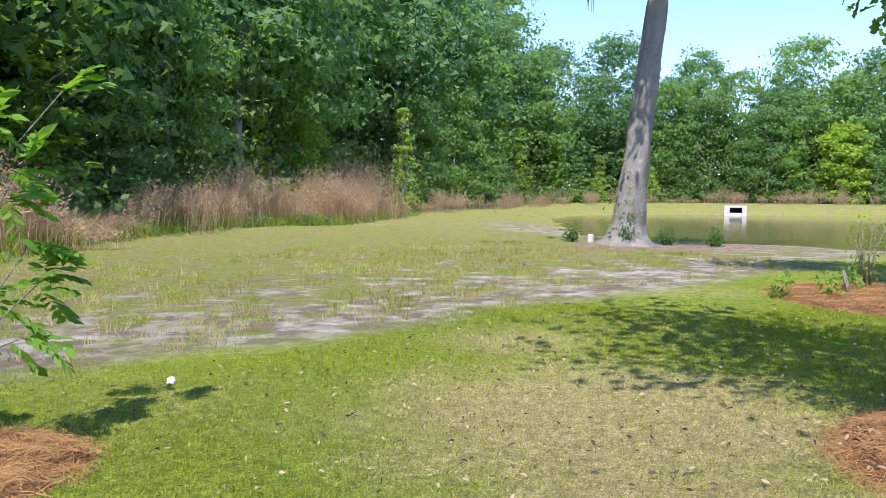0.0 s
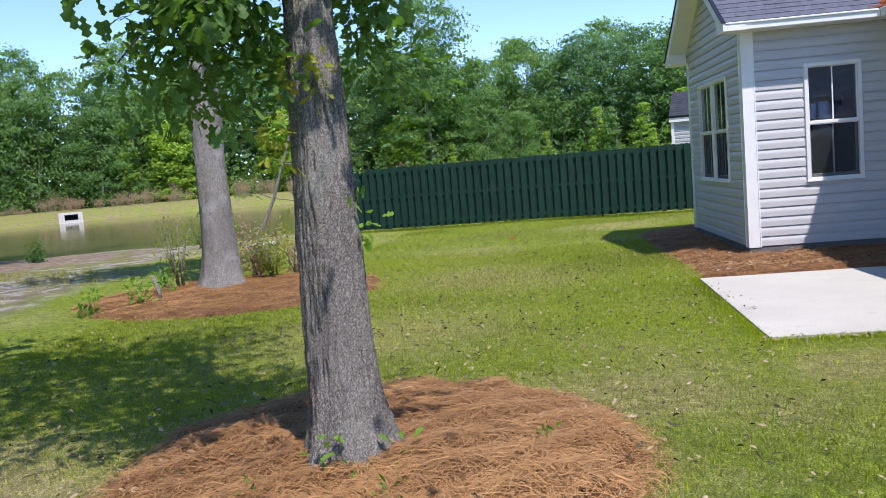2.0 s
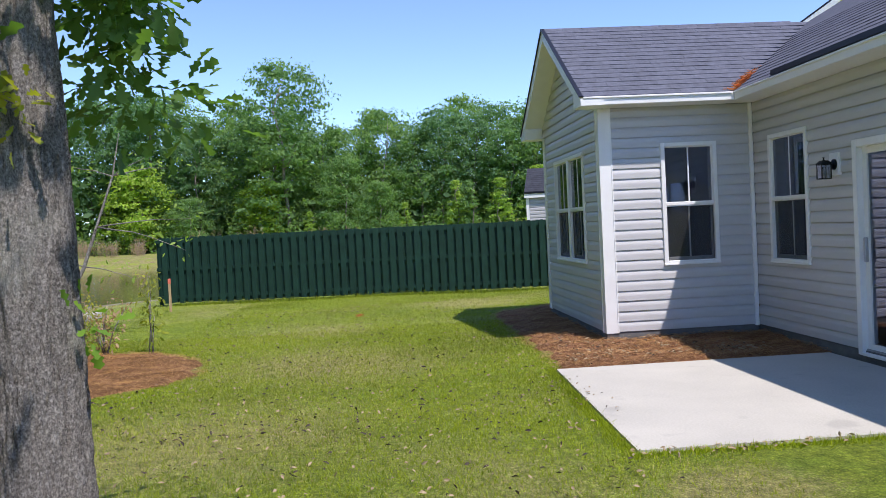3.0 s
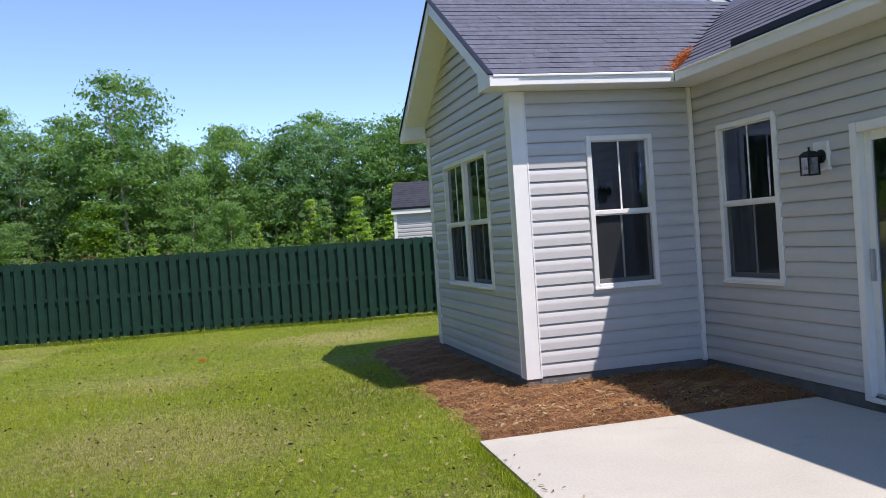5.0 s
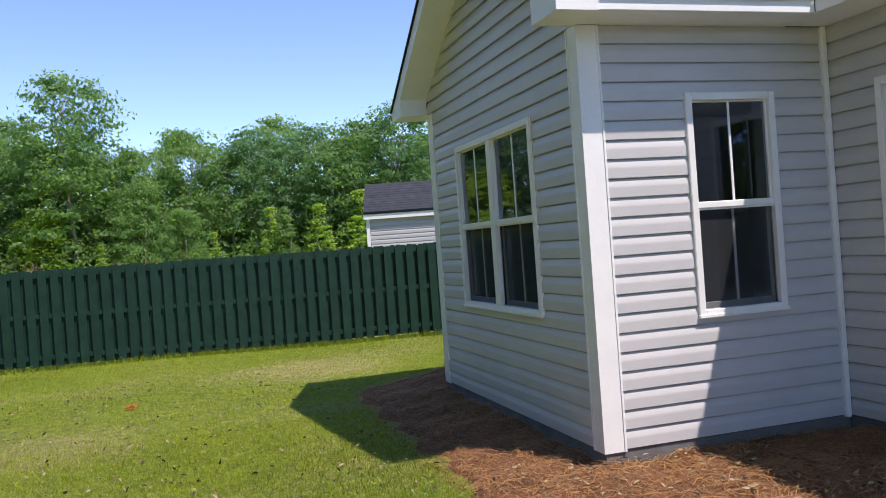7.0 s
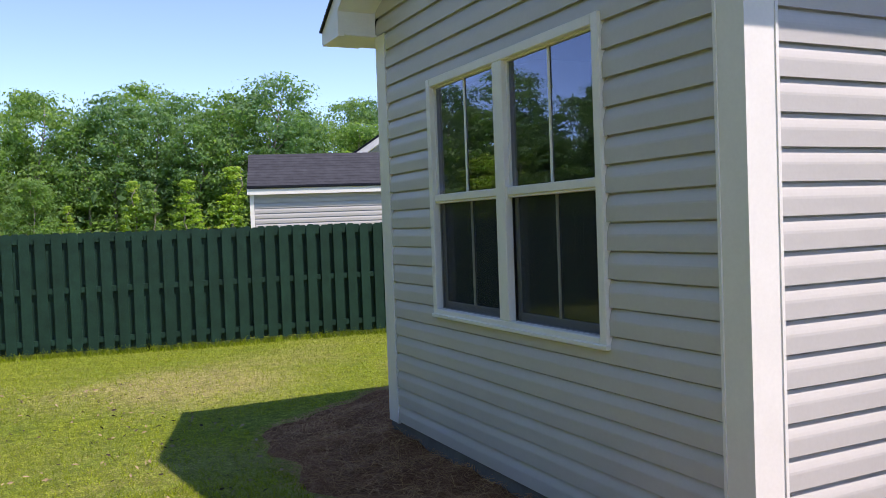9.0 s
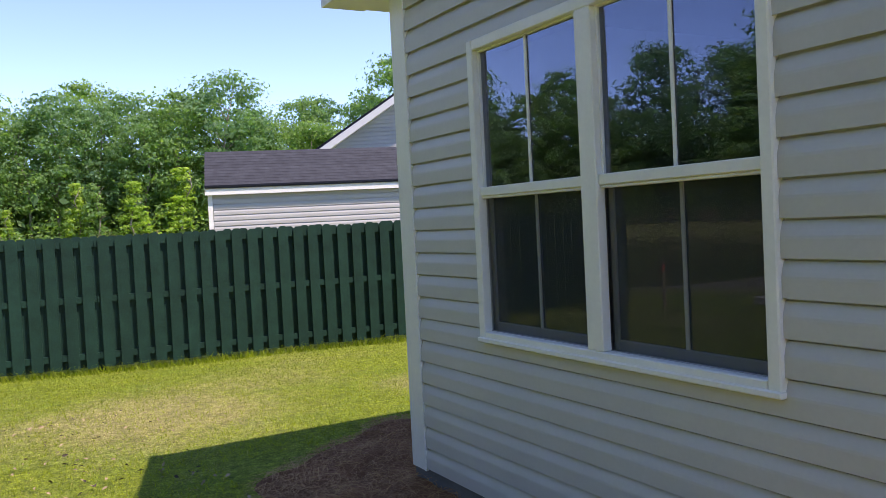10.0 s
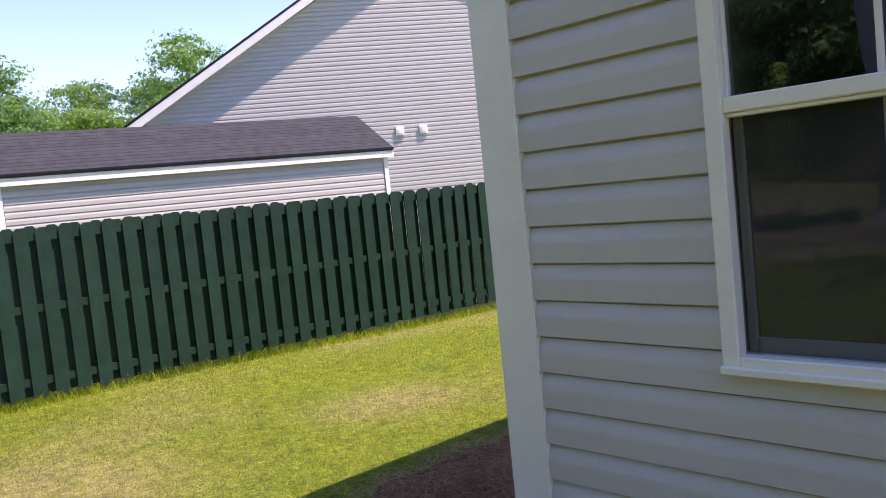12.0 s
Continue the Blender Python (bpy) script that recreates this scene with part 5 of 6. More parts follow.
# leaning bare sapling
bx, by = 14.9, 4.45
sap = thing("bare_sapling", (bx, by, 0), "thin leaning grey sapling with sparse leaves", "sapling")
rng = np.random.default_rng(33)
stem = [(bx, by, -0.05), (bx + 0.05, by - 0.1, 0.55), (bx + 0.1, by - 0.42, 1.2), (bx + 0.1, by - 0.62, 1.75), (bx + 0.1, by - 0.88, 2.45), (bx + 0.1, by - 1.0, 3.05)]
part("trunk", Shape().tube(stem, [0.034, 0.03, 0.026, 0.02, 0.013, 0.004], 8), M["bark_b"], sap, smooth=True)
cs = []
for i, dy, dz, ln in ((3, -1, 0.05, 1.3), (3, -1, -0.25, 1.35), (4, -1, 0.12, 0.9), (4, 1, 0.25, 0.85), (2, -1, -0.25, 0.7), (2, 1, 0.3, 0.6), (4, -0.5, 0.6, 0.5)):
    p_, r_ = limb(stem[i], (rng.normal() * 0.3, dy, 0), ln, dz * ln + 0.1, 0.12, 0.011, rng)
    part("branch", Shape().tube(p_, r_, 5), M["bark_b"], sap, smooth=True)
    cs += [tuple(p_[k]) for k in (3, 4, 5)]
pts, ways = spray(cs, 8, rng, 0.09)
part("foliage", leaves(pts, ways, rng, 0.075, LANCE), M["wood_c"], sap)

# young sapling with feathered leaves beside the first steps
bx, by = 1.5, 5.05
sap = thing("young_sapling", (bx, by, 0), "young sapling with feathery bright green leaves", "sapling")
part("trunk", Shape().tube([(bx, by, -0.05), (bx - 0.02, by, 0.8), (bx + 0.03, by + 0.02, 1.6), (bx, by, 2.6)], [0.022, 0.018, 0.012, 0.004], 8), M["bark_b"], sap, smooth=True)


def feather(tip, way, length, pairs, size):
    """A leaf of paired leaflets along a stalk."""
    way = np.array(way, float) / np.linalg.norm(way)
    side = np.cross(way, (0, 0, 1.0))
    pts, ways = [], []
    for k in range(pairs):
        c = np.array(tip) + way * length * (k + 1) / pairs - np.array((0, 0, 0.25 * length * (k / pairs) ** 2))
        for sgn in (-1, 1):
            pts.append(c)
            ways.append(way * 0.6 + side * sgn + np.array((0, 0, -0.2)))
    return pts, ways


P_, W_ = [], []
s = Shape()
for tx, ty, tz, up, many in ((2.22, 5.02, 2.0, 0.3, 2), (2.0, 5.12, 1.55, 0.1, 3), (2.05, 5.1, 1.15, -0.05, 5), (2.07, 5.06, 0.92, -0.1, 4), (1.95, 5.04, 0.62, -0.35, 2), (1.9, 5.1, 1.38, 0.1, 3), (1.85, 5.15, 0.85, -0.1, 4), (1.75, 4.9, 1.8, 0.2, 3), (1.2, 5.0, 2.0, 0.2, 3), (1.3, 5.3, 1.5, 0.2, 3), (1.7, 5.2, 2.5, 0.3, 3), (1.1, 4.8, 1.2, 0.1, 3)):
    z0 = max(0.5, tz - 0.75)
    s.tube([(bx, by, z0), ((bx + tx) / 2, (by + ty) / 2, z0 + (tz - z0) * 0.4), (tx, ty, tz)], [0.009, 0.006, 0.003], 5)
    for k in range(many + 2):
        w = (tx - bx + rng.normal() * 0.3, ty - by + rng.normal() * 0.3, up + rng.normal() * 0.25)
        a, b_ = feather((tx + rng.normal() * 0.03, ty + rng.normal() * 0.03, tz + rng.normal() * 0.03), w, rng.uniform(0.18, 0.28), 6, 0.1)
        P_ += a
        W_ += b_
part("stems", s, M["bark_b"], sap, smooth=True)
part("foliage", leaves(np.array(P_), np.array(W_), rng, 0.10, LANCE), M["leaf_young"], sap)


# ---- beyond the fence: the neighbours ----
N_D = Vector((-0.255, -0.967, 0)).normalized()
N_O = Vector((-0.967, 0.255, 0)).normalized()


def n_face(back):
    return Face(Vector((29.05, -4.67, 0)) - N_O * back, N_D, N_O)


def n_pt(u, back, z):
    return tuple(Vector((29.05, -4.67, z)) + N_D * u - N_O * back)


gar = thing("outbuilding", n_pt(3.7, 1.6, 0), "low neighbouring outbuilding with pale siding and charcoal roof", "outbuilding")
front = Shape()
front.prism([n_pt(0.09, 0.16, -0.2), n_pt(7.04, 0.16, -0.2), n_pt(7.04, 0.16, 2.36), n_pt(0.09, 0.16, 2.36)], -N_O * 0.12)
front.prism([n_pt(7.04, 0.17, -0.2), n_pt(7.04, 3.2, -0.2), n_pt(7.04, 3.2, 2.36), n_pt(7.04, 1.68, 3.2), n_pt(7.04, 0.17, 2.36)], -N_D * 0.1)
front.prism([n_pt(0.19, 0.17, -0.2), n_pt(0.19, 3.2, -0.2), n_pt(0.19, 3.2, 2.36), n_pt(0.19, 1.68, 3.2), n_pt(0.19, 0.17, 2.36)], -N_D * 0.1)
g_wall = part("wall", front, M["n_siding"], gar)
siding(g_wall, n_face(0.12), 0.16, 6.96, 1.1, 2.34, [], None, "n_siding", 0.112)
s = Shape()
s.prism([n_pt(0.02, 0.0, 2.47), n_pt(7.16, 0.0, 2.47), n_pt(7.16, 1.66, 3.30), n_pt(0.02, 1.66, 3.30)], (0, 0, -0.05))
s.prism([n_pt(0.02, 1.66, 3.30), n_pt(7.16, 1.66, 3.30), n_pt(7.16, 3.32, 2.47), n_pt(0.02, 3.32, 2.47)], (0, 0, -0.05))
g_roof = part("roof", s, M["n_shingle"], gar, "charcoal shingled roof")
for k in range(12):
    d = 0.138 * k
    z = 2.472 + d * 0.5
    s = Shape().prism([n_pt(0.015, d, z + 0.008), n_pt(7.165, d, z + 0.008), n_pt(7.165, d + 0.16, z + 0.082), n_pt(0.015, d + 0.16, z + 0.082)], (0, 0, -0.006))
    part("shingle_course", s, M["n_shingle"], g_roof)
s = Shape()
s.prism([n_pt(0.01, 0.02, 2.29), n_pt(7.17, 0.02, 2.29), n_pt(7.17, 0.02, 2.445), n_pt(0.01, 0.02, 2.445)], -N_O * 0.03)
part("fascia", s, M["white"], gar, "white fascia")
s = Shape()
s.prism([n_pt(0.008, -0.012, 2.447), n_pt(7.172, -0.012, 2.447), n_pt(7.172, -0.012, 2.485), n_pt(0.008, -0.012, 2.485)], -N_O * 0.02)
part("drip_edge", s, M["drip"], gar, "black metal drip edge")
for u in (0.06, 6.97):
    s = Shape()
    s.prism([n_pt(u, 0.10, -0.1), n_pt(u + 0.09, 0.10, -0.1), n_pt(u + 0.09, 0.10, 2.35), n_pt(u, 0.10, 2.35)], -N_O * 0.05)
    part("corner_board", s, M["white"], gar, "white corner board")

H_D = Vector((-0.509, -0.861, 0)).normalized()
H_O = Vector((-0.861, 0.509, 0)).normalized()
H_P = Vector((31.0, -15.09, 0))


def h_pt(u, back, z):
    return tuple(H_P + H_D * u - H_O * back + Vector((0, 0, z)))


U0, U1, UM, ZE, ZR = -8.2, 11.2, 1.5, 2.85, 8.80
nh = thing("neighbour_house", h_pt(1.5, 5, 0), "neighbouring house with pale siding and a white-edged gable", "house")


def rake_n(z):
    k = max(0.0, (z - ZE + 0.1) / 0.615)
    return (U0 + 0.1 + k, U1 - 0.1 - k)


s = Shape()
s.prism([h_pt(U0 + 0.3, 0.05, -0.2), h_pt(U1 - 0.3, 0.05, -0.2), h_pt(U1 - 0.3, 0.05, ZE + 0.05), h_pt(UM, 0.05, ZR - 0.2), h_pt(U0 + 0.3, 0.05, ZE + 0.05)], -H_O * 0.15)
s.prism([h_pt(U0 + 0.3, 0.21, -0.2), h_pt(U0 + 0.3, 10, -0.2), h_pt(U0 + 0.3, 10, ZE), h_pt(U0 + 0.3, 0.21, ZE)], H_D * 0.15)
s.prism([h_pt(U1 - 0.45, 0.21, -0.2), h_pt(U1 - 0.45, 10, -0.2), h_pt(U1 - 0.45, 10, ZE), h_pt(U1 - 0.45, 0.21, ZE)], H_D * 0.15)
n_wall = part("wall", s, M["n_siding"], nh)
siding(n_wall, Face(H_P, H_D, H_O), U0 + 0.32, U1 - 0.32, 1.4, ZR - 0.1, [], rake_n, "n_siding", 0.115)
for sgn, u0 in ((1, U0), (-1, U1)):
    s = Shape()
    s.prism([h_pt(u0, -0.32, ZE), h_pt(UM, -0.32, ZR + 0.13), h_pt(UM, 10.3, ZR + 0.13), h_pt(u0, 10.3, ZE)], (0, 0, -0.06))
    part("roof", s, M["n_shingle"], nh, "charcoal shingled roof")
    s = Shape()
    s.prism([h_pt(u0, -0.33, ZE - 0.26), h_pt(UM, -0.33, ZR - 0.13), h_pt(UM, -0.33, ZR + 0.08), h_pt(u0, -0.33, ZE - 0.05)], H_O * 0.03)
    part("rake_board", s, M["white"], nh, "white rake board")
    s = Shape()
    s.prism([h_pt(u0, -0.31, ZE - 0.22), h_pt(UM, -0.31, ZR - 0.09), h_pt(UM, -0.31, ZR - 0.06), h_pt(u0, -0.31, ZE - 0.19)], -H_O * 0.33)
    part("rake_soffit", s, M["soffit"], nh)
    s = Shape()
    s.prism([h_pt(u0, -0.345, ZE - 0.045), h_pt(UM, -0.345, ZR + 0.085), h_pt(UM, -0.345, ZR + 0.15), h_pt(u0, -0.345, ZE + 0.02)], H_O * 0.02)
    part("drip_edge", s, M["drip"], nh, "black metal drip edge")
for u in (-0.1, 0.53):
    s = Shape()
    s.prism([h_pt(u, -0.002, 3.06), h_pt(u + 0.21, -0.002, 3.06), h_pt(u + 0.21, -0.002, 3.28), h_pt(u, -0.002, 3.28)], H_O * 0.05)
    s.prism([h_pt(u + 0.05, -0.053, 3.11), h_pt(u + 0.16, -0.053, 3.11), h_pt(u + 0.16, -0.053, 3.23), h_pt(u + 0.05, -0.053, 3.23)], H_O * 0.02)
    part("vent", s, M["white"], nh, "small white wall vent")
s = Shape().tube([h_pt(-1.6, 3.0, 6.6), h_pt(-1.6, 3.0, 7.5)], [0.04, 0.04], 8)
part("vent_pipe", s, M["sash_grey"], nh)

# ---- pond outlet, stakes, lid ----
out = thing("pond_outlet", (60.6, 33.4, -0.4), "weathered pale concrete outlet box at the pond's rim", "outlet box")
od = Vector((-0.85, -0.5, 0)).normalized()
os_ = Vector((0.5, -0.85, 0)).normalized()
oc = Vector((60.4, 33.3, -0.55))


def o_box(shape, s0, s1, d0, d1, z0, z1):
    q = [oc + os_ * a + od * b for a, b in ((s0, d0), (s1, d0), (s1, d1), (s0, d1))]
    return shape.prism([(v.x, v.y, oc.z + z0) for v in q], (0, 0, z1 - z0))


s = Shape()
o_box(s, -0.82, -0.42, -1.2, 0.0, 0, 0.9)
o_box(s, 0.5, 0.82, -1.2, 0.0, 0, 0.9)
o_box(s, -0.42, 0.5, -1.2, 0.0, 0.76, 0.9)
o_box(s, -0.42, 0.5, -1.2, 0.0, 0, 0.34)
part("box_walls", s, M["box_conc"], out)
# back panel painted dark in place of the opening's shade
s = Shape()
o_box(s, -0.42, 0.5, -1.2, -1.05, 0.34, 0.76)
part("back", s, M["dark_void"], out, "back panel coloured near black as the hollow's shade")
st = thing("survey_stake", (22.3, 4.71, 0), "short wooden survey stake with a pink top", "stake")
s = Shape().box((22.28, 4.69, -0.15), (22.33, 4.74, 0.52), 0.004)
part("shaft", s, M["pale_wood"], st)
s = Shape().box((22.277, 4.687, 0.525), (22.333, 4.743, 0.64), 0.004)
part("tip", s, M["pink"], st, "pink painted tip")
s = Shape().tube([(12.35, 4.88, 0.02), (12.34, 4.9, 0.2), (12.33, 4.95, 0.38)], [0.03, 0.026, 0.02], 7)
solid("broken_stub", s, M["bark_far"], "short dark broken stem in the straw", "stump", smooth=True)
s = Shape().box((20.6, 6.0, -0.1), (21.6, 6.55, 0.03), 0.012)
solid("ground_lid", s, M["concrete"], "flat pale concrete lid in the grass", "utility lid")
s = Shape().box((20.3, 15.6, -0.1), (20.47, 15.74, 0.17), 0.03)
solid("cut_block", s, M["box_conc"], "pale block beside the bank tree", "block")


# ---- pine straw ----
def straw_bed(name, lo, hi, depth_in, tall, needles, label, seed, soil_mat="bed_soil", mat="needle"):
    """A low heap of pine straw: a bumpy sheet with loose needles lying on it. depth_in(x, y) is metres inside the rim."""
    rng = np.random.default_rng(seed)
    xs, ys = np.arange(lo[0], hi[0], 0.07), np.arange(lo[1], hi[1], 0.07)
    X, Y = np.meshgrid(xs, ys)

    def top(x, y):
        d = depth_in(x, y) + 0.05 * np.sin(x * 9 + 1.3 * np.sin(y * 7)) + 0.04 * np.sin(y * 13 + x * 5)
        bumps = 0.02 * np.sin(x * 5.1 + y * 3.3) * np.sin(y * 6.7 - x * 2.1) + 0.012 * np.sin(x * 17 + y * 11)
        return height(x, y) + np.where(d > 0, tall * soft(d / 0.14) * (0.75 + 0.25 * soft(d / 0.9)) + bumps * soft(d / 0.3), np.clip(d, -0.3, 0) * 0.9) - 0.012

    Z = top(X, Y)
    n = len(xs)
    i = (np.arange(len(ys) - 1)[:, None] * n + np.arange(n - 1)).ravel()
    f = np.stack([i, i + 1, i + n + 1, i + n], 1)
    keep = depth_in(X, Y).ravel()[f].max(1) > -0.2
    v = np.stack([X.ravel(), Y.ravel(), Z.ravel()], 1)
    bed = solid(name, (v, f[keep]), M[soil_mat], label, "pine straw", kind="stuff", smooth=True)
    got = []
    while sum(map(len, got)) < needles:
        q = rng.uniform(lo, hi, (needles, 2))
        d = depth_in(q[:, 0], q[:, 1])
        got.append(q[d > rng.uniform(-0.12, 0.06, needles)])
    q = np.concatenate(got)[:needles]
    z = np.maximum(top(q[:, 0], q[:, 1]), height(q[:, 0], q[:, 1])) + rng.uniform(0.0, 0.022, needles)
    c = np.stack([q[:, 0], q[:, 1], z], 1)
    a = rng.uniform(0, 6.28, needles)
    ln = rng.uniform(0.035, 0.095, needles)[:, None]
    w = np.stack([np.cos(a), np.sin(a), rng.normal(size=needles) * 0.14], 1)
    side = np.stack([-np.sin(a), np.cos(a), rng.normal(size=needles) * 0.3], 1) * rng.uniform(0.0008, 0.0016, (needles, 1))
    mid = c + (0, 0, 0.012)
    v = np.stack([c - w * ln - side, c - w * ln + side, mid + side, mid - side, c + w * ln + side, c + w * ln - side], 1).reshape(-1, 3)
    k = np.arange(needles)[:, None] * 6
    f = np.concatenate([k + (0, 1, 2, 3), k + (3, 2, 4, 5)])
    nd = part("needles", (v, f), M[mat], bed, "russet pine needles")
    return bed


straw_bed("pine_straw_ring", (3.9, -1.0), (7.9, 2.7), lambda x, y: (1 - np.sqrt(((x - 5.85) / 1.36) ** 2 + ((y - 0.83) / 1.30) ** 2)) * 1.33, 0.12, 30000, "russet pine-straw ring round the oak", 1)
straw_bed("pine_straw_ring", (10.2, 1.6), (15.2, 6.6), lambda x, y: 1.0 * (1 - np.sqrt(((x - 12.85) / 1.75) ** 2 + ((y - 4.1) / 2.05) ** 2)) * 1.8, 0.08, 12000, "russet pine-straw ring round the pale tree", 2)
straw_bed("pine_straw_ring", (0.3, 3.7), (2.8, 6.2), lambda x, y: 1.0 * (1 - np.hypot((x - 1.5) / 0.72, (y - 4.9) / 0.75)) * 0.75, 0.08, 7000, "dark pine-straw ring round the sapling", 3)


def house_bed(x, y):
    """Metres inside the bed along the house, negative outside or under the house."""
    edge = -1.93 - 1.4 * soft((x - 16.6) / 1.6) * soft((x - 16.2) / 1.5) - y
    d = np.minimum(edge, 17.95 - x)
    d = np.minimum(d, x - 11.335)
    return np.where(y < -11.0, -1.0, d)


straw_bed("pine_straw_bed", (11.3, -7.5), (18.2, -1.7), house_bed, 0.055, 44000, "dark russet pine-straw bed along the house foot", 4, "mulch_soil", "mulch")

# ---- lawn blades ----
def dryness(x, y):
    d = np.zeros(x.shape)
    for bx, by, br, bw in DRY:
        d = np.maximum(d, bw * np.clip(1.5 - 1.5 * np.hypot(x - bx, y - by) / br, 0, 1))
    return np.clip((d * 0.8 + 0.12 + 0.1 * np.sin(x * 1.3 + 2 * np.sin(y * 0.9))) * np.where(x > 16, 0.6, 1.0), 0, 0.8)


def blades(name, q, tall, wide, mat, label, rng, category="grass"):
    n = len(q)
    z = height(q[:, 0], q[:, 1]) - 0.005
    a = rng.uniform(0, 6.28, n)
    h = tall * rng.uniform(0.5, 1.3, n)
    lean = rng.normal(size=(n, 2)) * 0.55 * h[:, None]
    w = wide * rng.uniform(0.6, 1.3, n)
    b0 = np.stack([q[:, 0] - np.cos(a) * w, q[:, 1] - np.sin(a) * w, z], 1)
    b1 = np.stack([q[:, 0] + np.cos(a) * w, q[:, 1] + np.sin(a) * w, z], 1)
    t = np.stack([q[:, 0] + lean[:, 0], q[:, 1] + lean[:, 1], z + h], 1)
    v = np.stack([b0, b1, t], 1).reshape(-1, 3)
    return solid(name, (v, np.arange(3 * n).reshape(-1, 3)), M[mat], label, category, kind="stuff")


def open_lawn(x, y):
    ring1 = np.hypot((x - 5.85) / 1.37, (y - 0.83) / 1.31) > 1
    ring2 = np.hypot((x - 12.85) / 1.75, (y - 4.1) / 2.05) > 1
    ring3 = np.hypot(x - 1.5, y - 4.9) > 0.75
    patio = ~((x > 8.2) & (x < 11.36) & (y < -1.7))
    return ring1 & ring2 & ring3 & patio & (house_bed(x, y) < 0.0) & ((y > -1.95) | (x < 11.3) | (x > 17.6)) & ((y > -4.6) | (x > 17)) & (y < 7.0 + 0.5 * np.sin(x))


rng = np.random.default_rng(77)
q = np.concatenate([rng.uniform((1.5, -2.4), (9, 7.6), (190000, 2)), rng.uniform((9, -2.4), (16, 5), (170000, 2)), rng.uniform((16, -9), (23.2, 3), (90000, 2)), rng.uniform((9, 2), (24, 9), (40000, 2))])
q = q[open_lawn(q[:, 0], q[:, 1])]
dry_ = rng.uniform(size=len(q)) < dryness(q[:, 0], q[:, 1])
blades("grass", q[~dry_], 0.034, 0.0032, "blade", "short mown green lawn grass", rng)
blades("grass", q[dry_], 0.026, 0.0030, "tan_blade", "dry tan lawn grass", rng)
q = np.concatenate([np.stack([np.linspace(8.1, 11.4, 2600), -1.70 - 0.035 * np.linspace(0, 3.6, 2600) + np.abs(rng.normal(size=2600)) * 0.05], 1), np.stack([8.21 - np.abs(rng.normal(size=2400)) * 0.05, rng.uniform(-4.6, -1.68, 2400)], 1)])
blades("grass", q, 0.045, 0.004, "blade", "uncut grass along the patio edge", rng)
u = rng.uniform(size=5000)
q = np.stack([22.75 + 0.12 * (-12 + u * 17 + 4) + rng.normal(size=5000) * 0.07 - 0.07, -12 + u * 17], 1)
blades("grass", q, 0.11, 0.006, "blade", "longer grass along the fence foot", rng)
c = rng.uniform((2, 7.2), (18, 17), (420, 2))
q = np.repeat(c, 26, 0) + rng.normal(size=(420 * 26, 2)) * 0.09
blades("weeds", q, 0.12, 0.005, "tan_blade", "sparse dry tufts on the sandy soil", rng, "weeds")
q = np.repeat(c[::2] + 0.4, 30, 0) + rng.normal(size=(210 * 30, 2)) * 0.12
blades("weeds", q, 0.10, 0.006, "blade", "sparse green tufts on the sandy soil", rng, "weeds")


# ---- tall dry grass ----
def plume_band(name, line, wide, tall, per_m, label, seed):
    """Clumps of thin arching stalks, each with a loose feathery plume."""
    rng = np.random.default_rng(seed)
    stalks, hairs = [], []
    for (ax, ay), (bx, by) in zip(line, line[1:]):
        ln = math.hypot(bx - ax, by - ay)
        for _ in range(int(ln * per_m)):
            t = rng.uniform()
            cx, cy = ax + (bx - ax) * t + rng.normal() * wide, ay + (by - ay) * t + rng.normal() * wide
            hump = 0.62 + 0.42 * math.sin(cx * 0.83 + 1.2 * math.sin(cy * 0.37)) * math.sin(cx * 0.31 + 2.0)
            h = tall * hump * rng.uniform(0.7, 1.15)
            z = float(height(cx, cy))
            n = 34
            foot = np.stack([cx + rng.normal(size=n) * 0.25, cy + rng.normal(size=n) * 0.25, np.full(n, z)], 1)
            hh = h * rng.uniform(0.5, 1.05, (n, 1))
            lean = rng.normal(size=(n, 2)) * 0.2 * hh
            mid = foot + np.concatenate([lean * 0.4, hh * 0.62], 1)
            top = foot + np.concatenate([lean, hh], 1)
            a = rng.uniform(0, 6.28, (n, 1))
            side = np.concatenate([np.cos(a), np.sin(a), a * 0], 1) * 0.0045
            stalks.append(np.stack([foot - side, foot + side, mid + side, mid - side], 1).reshape(-1, 3))
            m = 9
            f = rng.uniform(0, 1, (n, m, 1))
            c = mid[:, None] * (1 - f) + top[:, None] * f
            way = rng.normal(size=(n, m, 3)) * (0.075, 0.075, 0.04) + (0, 0, 0.07)
            b = rng.normal(size=(n, m, 3)) * 0.009
            hairs.append(np.stack([c - b, c + b, c + way], 2).reshape(-1, 3))
    v = np.concatenate(stalks)
    band = solid(name, (v, np.arange(len(v)).reshape(-1, 4)), M["plume"], label, "tall grass", kind="stuff")
    v = np.concatenate(hairs)
    part("plumes", (v, np.arange(len(v)).reshape(-1, 3)), M["plume"], band, "feathery pinkish plumes")


plume_band("tall_grass", [(1, 18.5), (5, 20.5), (9, 26), (15, 31), (22, 33.5), (30, 39)], 1.0, 2.9, 8.0, "tall dry brown-pink plume grass before the woods", 5)
plume_band("tall_grass", [(20.5, 33.2), (24, 34.8), (29.5, 38.6)], 0.8, 3.9, 9.0, "tall pinkish plume grass in a thick clump before the woods", 15)
plume_band("tall_grass", [(36, 42.5), (45, 47), (57, 52), (69, 48.5), (76, 38), (78, 22), (76, 4), (74, -14)], 1.1, 1.9, 2.2, "tall dry brown grass beyond the pond", 6)
rng = np.random.default_rng(12)
line = [(0, 17.3), (4, 18.6), (8, 24), (14.5, 29.3), (22, 31.8), (34, 41)]
q = []
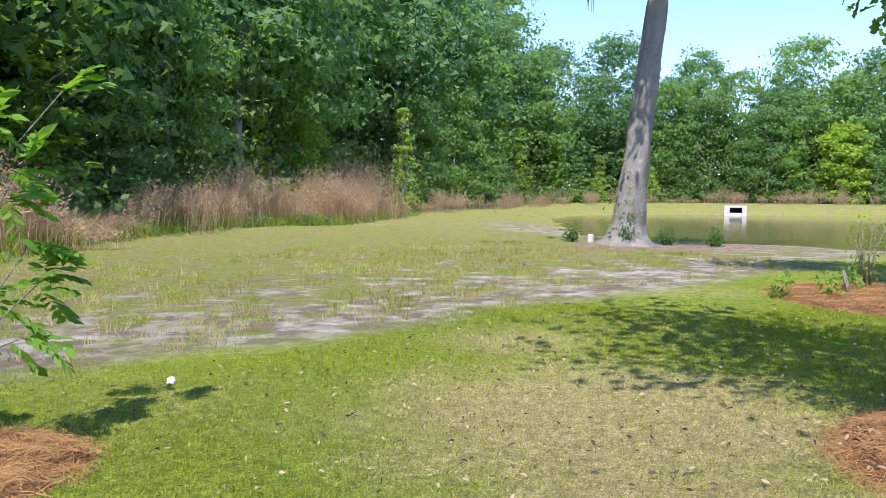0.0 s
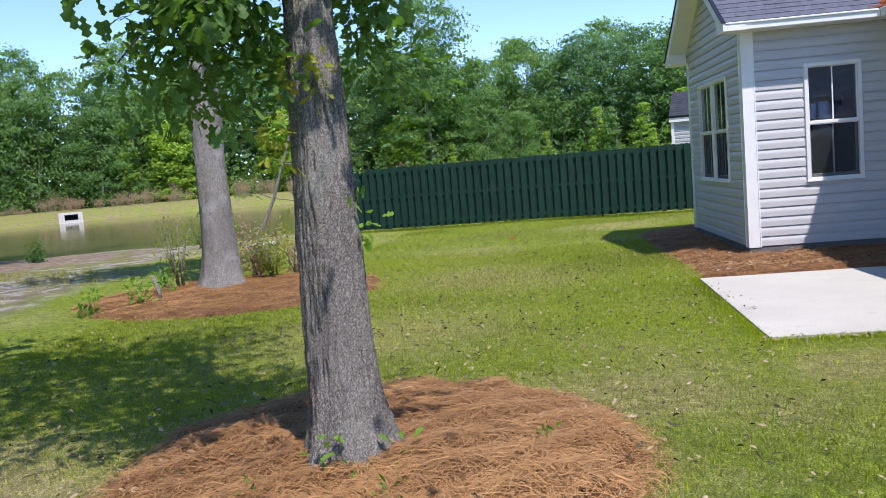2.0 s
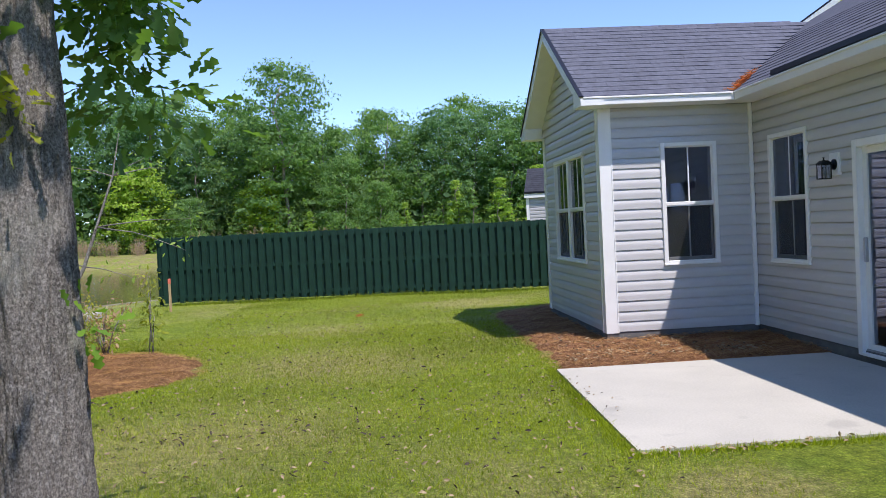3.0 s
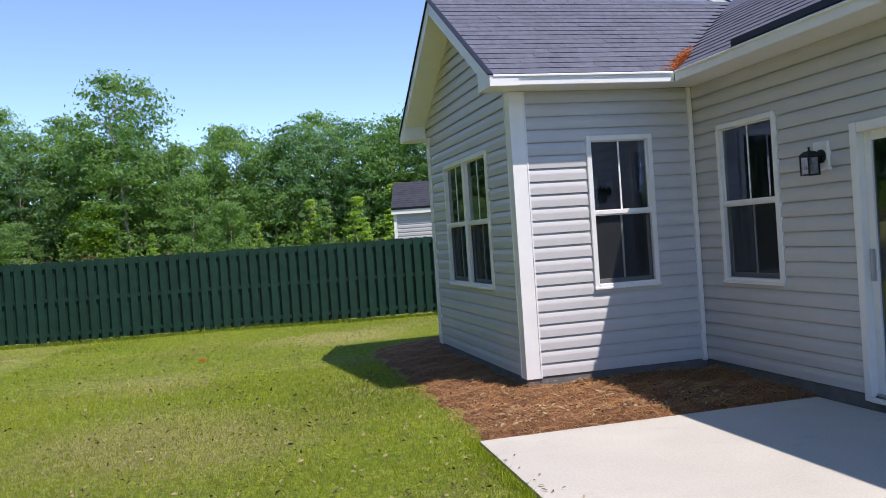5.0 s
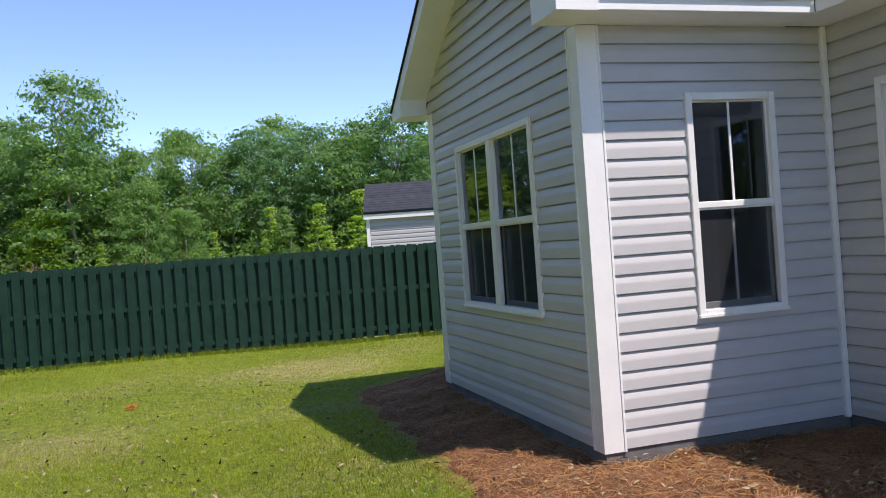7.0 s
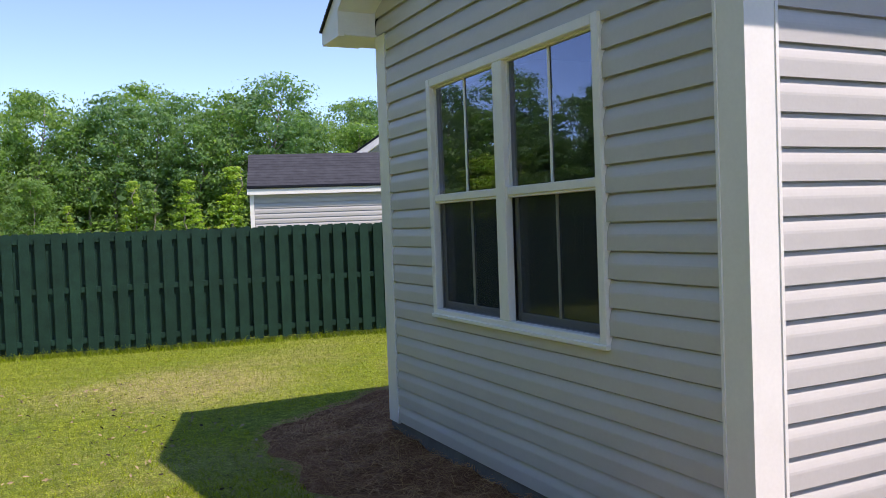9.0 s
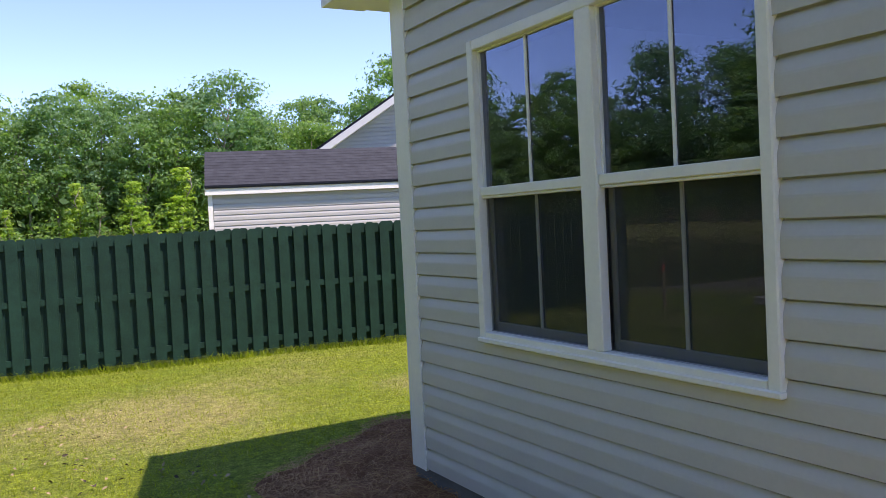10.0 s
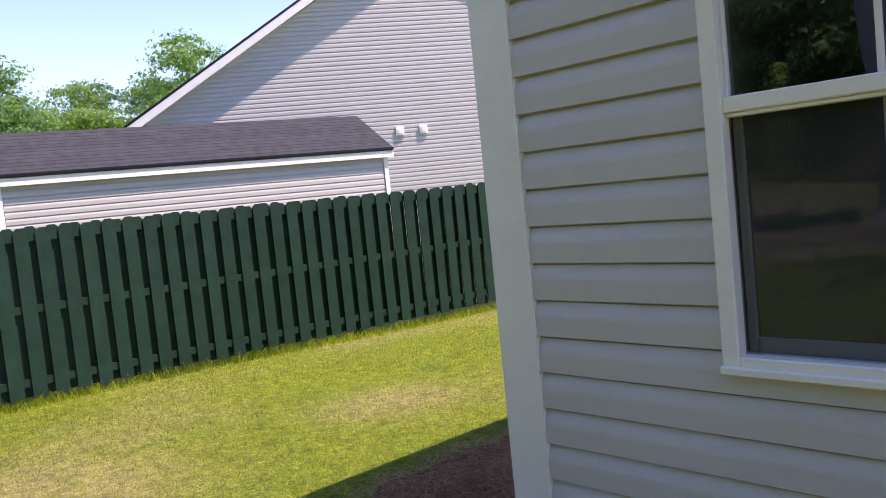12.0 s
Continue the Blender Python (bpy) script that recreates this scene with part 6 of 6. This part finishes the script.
for (ax, ay), (bx, by) in zip(line, line[1:]):
    t = rng.uniform(size=(1500, 1))
    q.append(np.array([(ax, ay)]) * (1 - t) + np.array([(bx, by)]) * t + rng.normal(size=(1500, 2)) * 0.55)
q2 = np.concatenate(q)
q2 = q2[rng.uniform(size=len(q2)) < 0.75]
z = height(q2[:, 0], q2[:, 1]) + rng.uniform(0.0, 0.55, len(q2)) * (0.5 + 0.5 * np.sin(q2[:, 0] * 1.9))
solid("weeds", quads(np.stack([q2[:, 0], q2[:, 1], z], 1), rng, 0.075), M["wood_b"], "leafy green weeds before the tall grass", "weeds", kind="stuff")
blades("weeds", np.concatenate(q), 0.5, 0.011, "blade", "green weeds along the tall grass", rng, "weeds")

# ---- fallen leaves ----
rng = np.random.default_rng(9)
n = 1500
q = np.concatenate([rng.uniform((2, -1.8), (11, 6.5), (n, 2)), rng.uniform((9, -2), (20, 3), (900, 2)), rng.uniform((11.36, -4.3), (11.9, -1.95), (120, 2)), rng.uniform((11.5, -4.2), (13.2, -2.0), (260, 2)), rng.uniform((8.1, -3.2), (8.25, -1.65), (70, 2)), rng.uniform((4.4, -0.6), (7.3, 2.3), (110, 2))])
z = height(q[:, 0], q[:, 1]) + 0.028 + np.where(house_bed(q[:, 0], q[:, 1]) > 0.1, 0.05, 0) + np.where(np.hypot(q[:, 0] - 5.85, q[:, 1] - 0.83) < 1.5, 0.08, 0)
w = rng.normal(size=(len(q), 3)) * (1, 1, 0.25)
solid("fallen_leaves", leaves(np.stack([q[:, 0], q[:, 1], z], 1), w, rng, 0.041, LANCE, 0.5), M["dry_leaf"], "scattered dry tan leaves on lawn and straw", "fallen leaves", kind="stuff")
q = np.concatenate([rng.uniform((2, -1.8), (11, 6.5), (800, 2)), rng.uniform((9, -2), (20, 3), (600, 2)), rng.uniform((11.4, -4.3), (13.0, -2.0), (60, 2))])
z = height(q[:, 0], q[:, 1]) + 0.03 + np.where(house_bed(q[:, 0], q[:, 1]) > 0.1, 0.05, 0) + np.where(np.hypot(q[:, 0] - 5.85, q[:, 1] - 0.83) < 1.5, 0.08, 0)
w = rng.normal(size=(len(q), 3)) * (1, 1, 0.3)
solid("fallen_leaves", leaves(np.stack([q[:, 0], q[:, 1], z], 1), w, rng, 0.04, LANCE, 0.6), M["dark_leaf"], "scattered dark curled leaves on the lawn", "fallen leaves", kind="stuff")
s = Shape()
for k in range(22):
    x, y = 17.7 + rng.normal() * 0.03, 0.33 + rng.normal() * 0.035
    a, l = rng.uniform(0, 6.28), rng.uniform(0.02, 0.05)
    s.beam((x - math.cos(a) * l, y - math.sin(a) * l, soil(x, y) + 0.02), (x + math.cos(a) * l, y + math.sin(a) * l, soil(x, y) + 0.06), 0.006, 0.004)
solid("needle_tuft", s, M["orange"], "small orange tuft of needles on the lawn", "pine needles")
s = Shape().tube([(3.25, 6.05, soil(3.25, 6.05)), (3.26, 6.06, soil(3.25, 6.05) + 0.03), (3.27, 6.05, soil(3.25, 6.05) + 0.05)], [0.03, 0.035, 0.012], 8)
solid("paper_scrap", s, M["white"], "crumpled white paper scrap on the lawn", "litter")
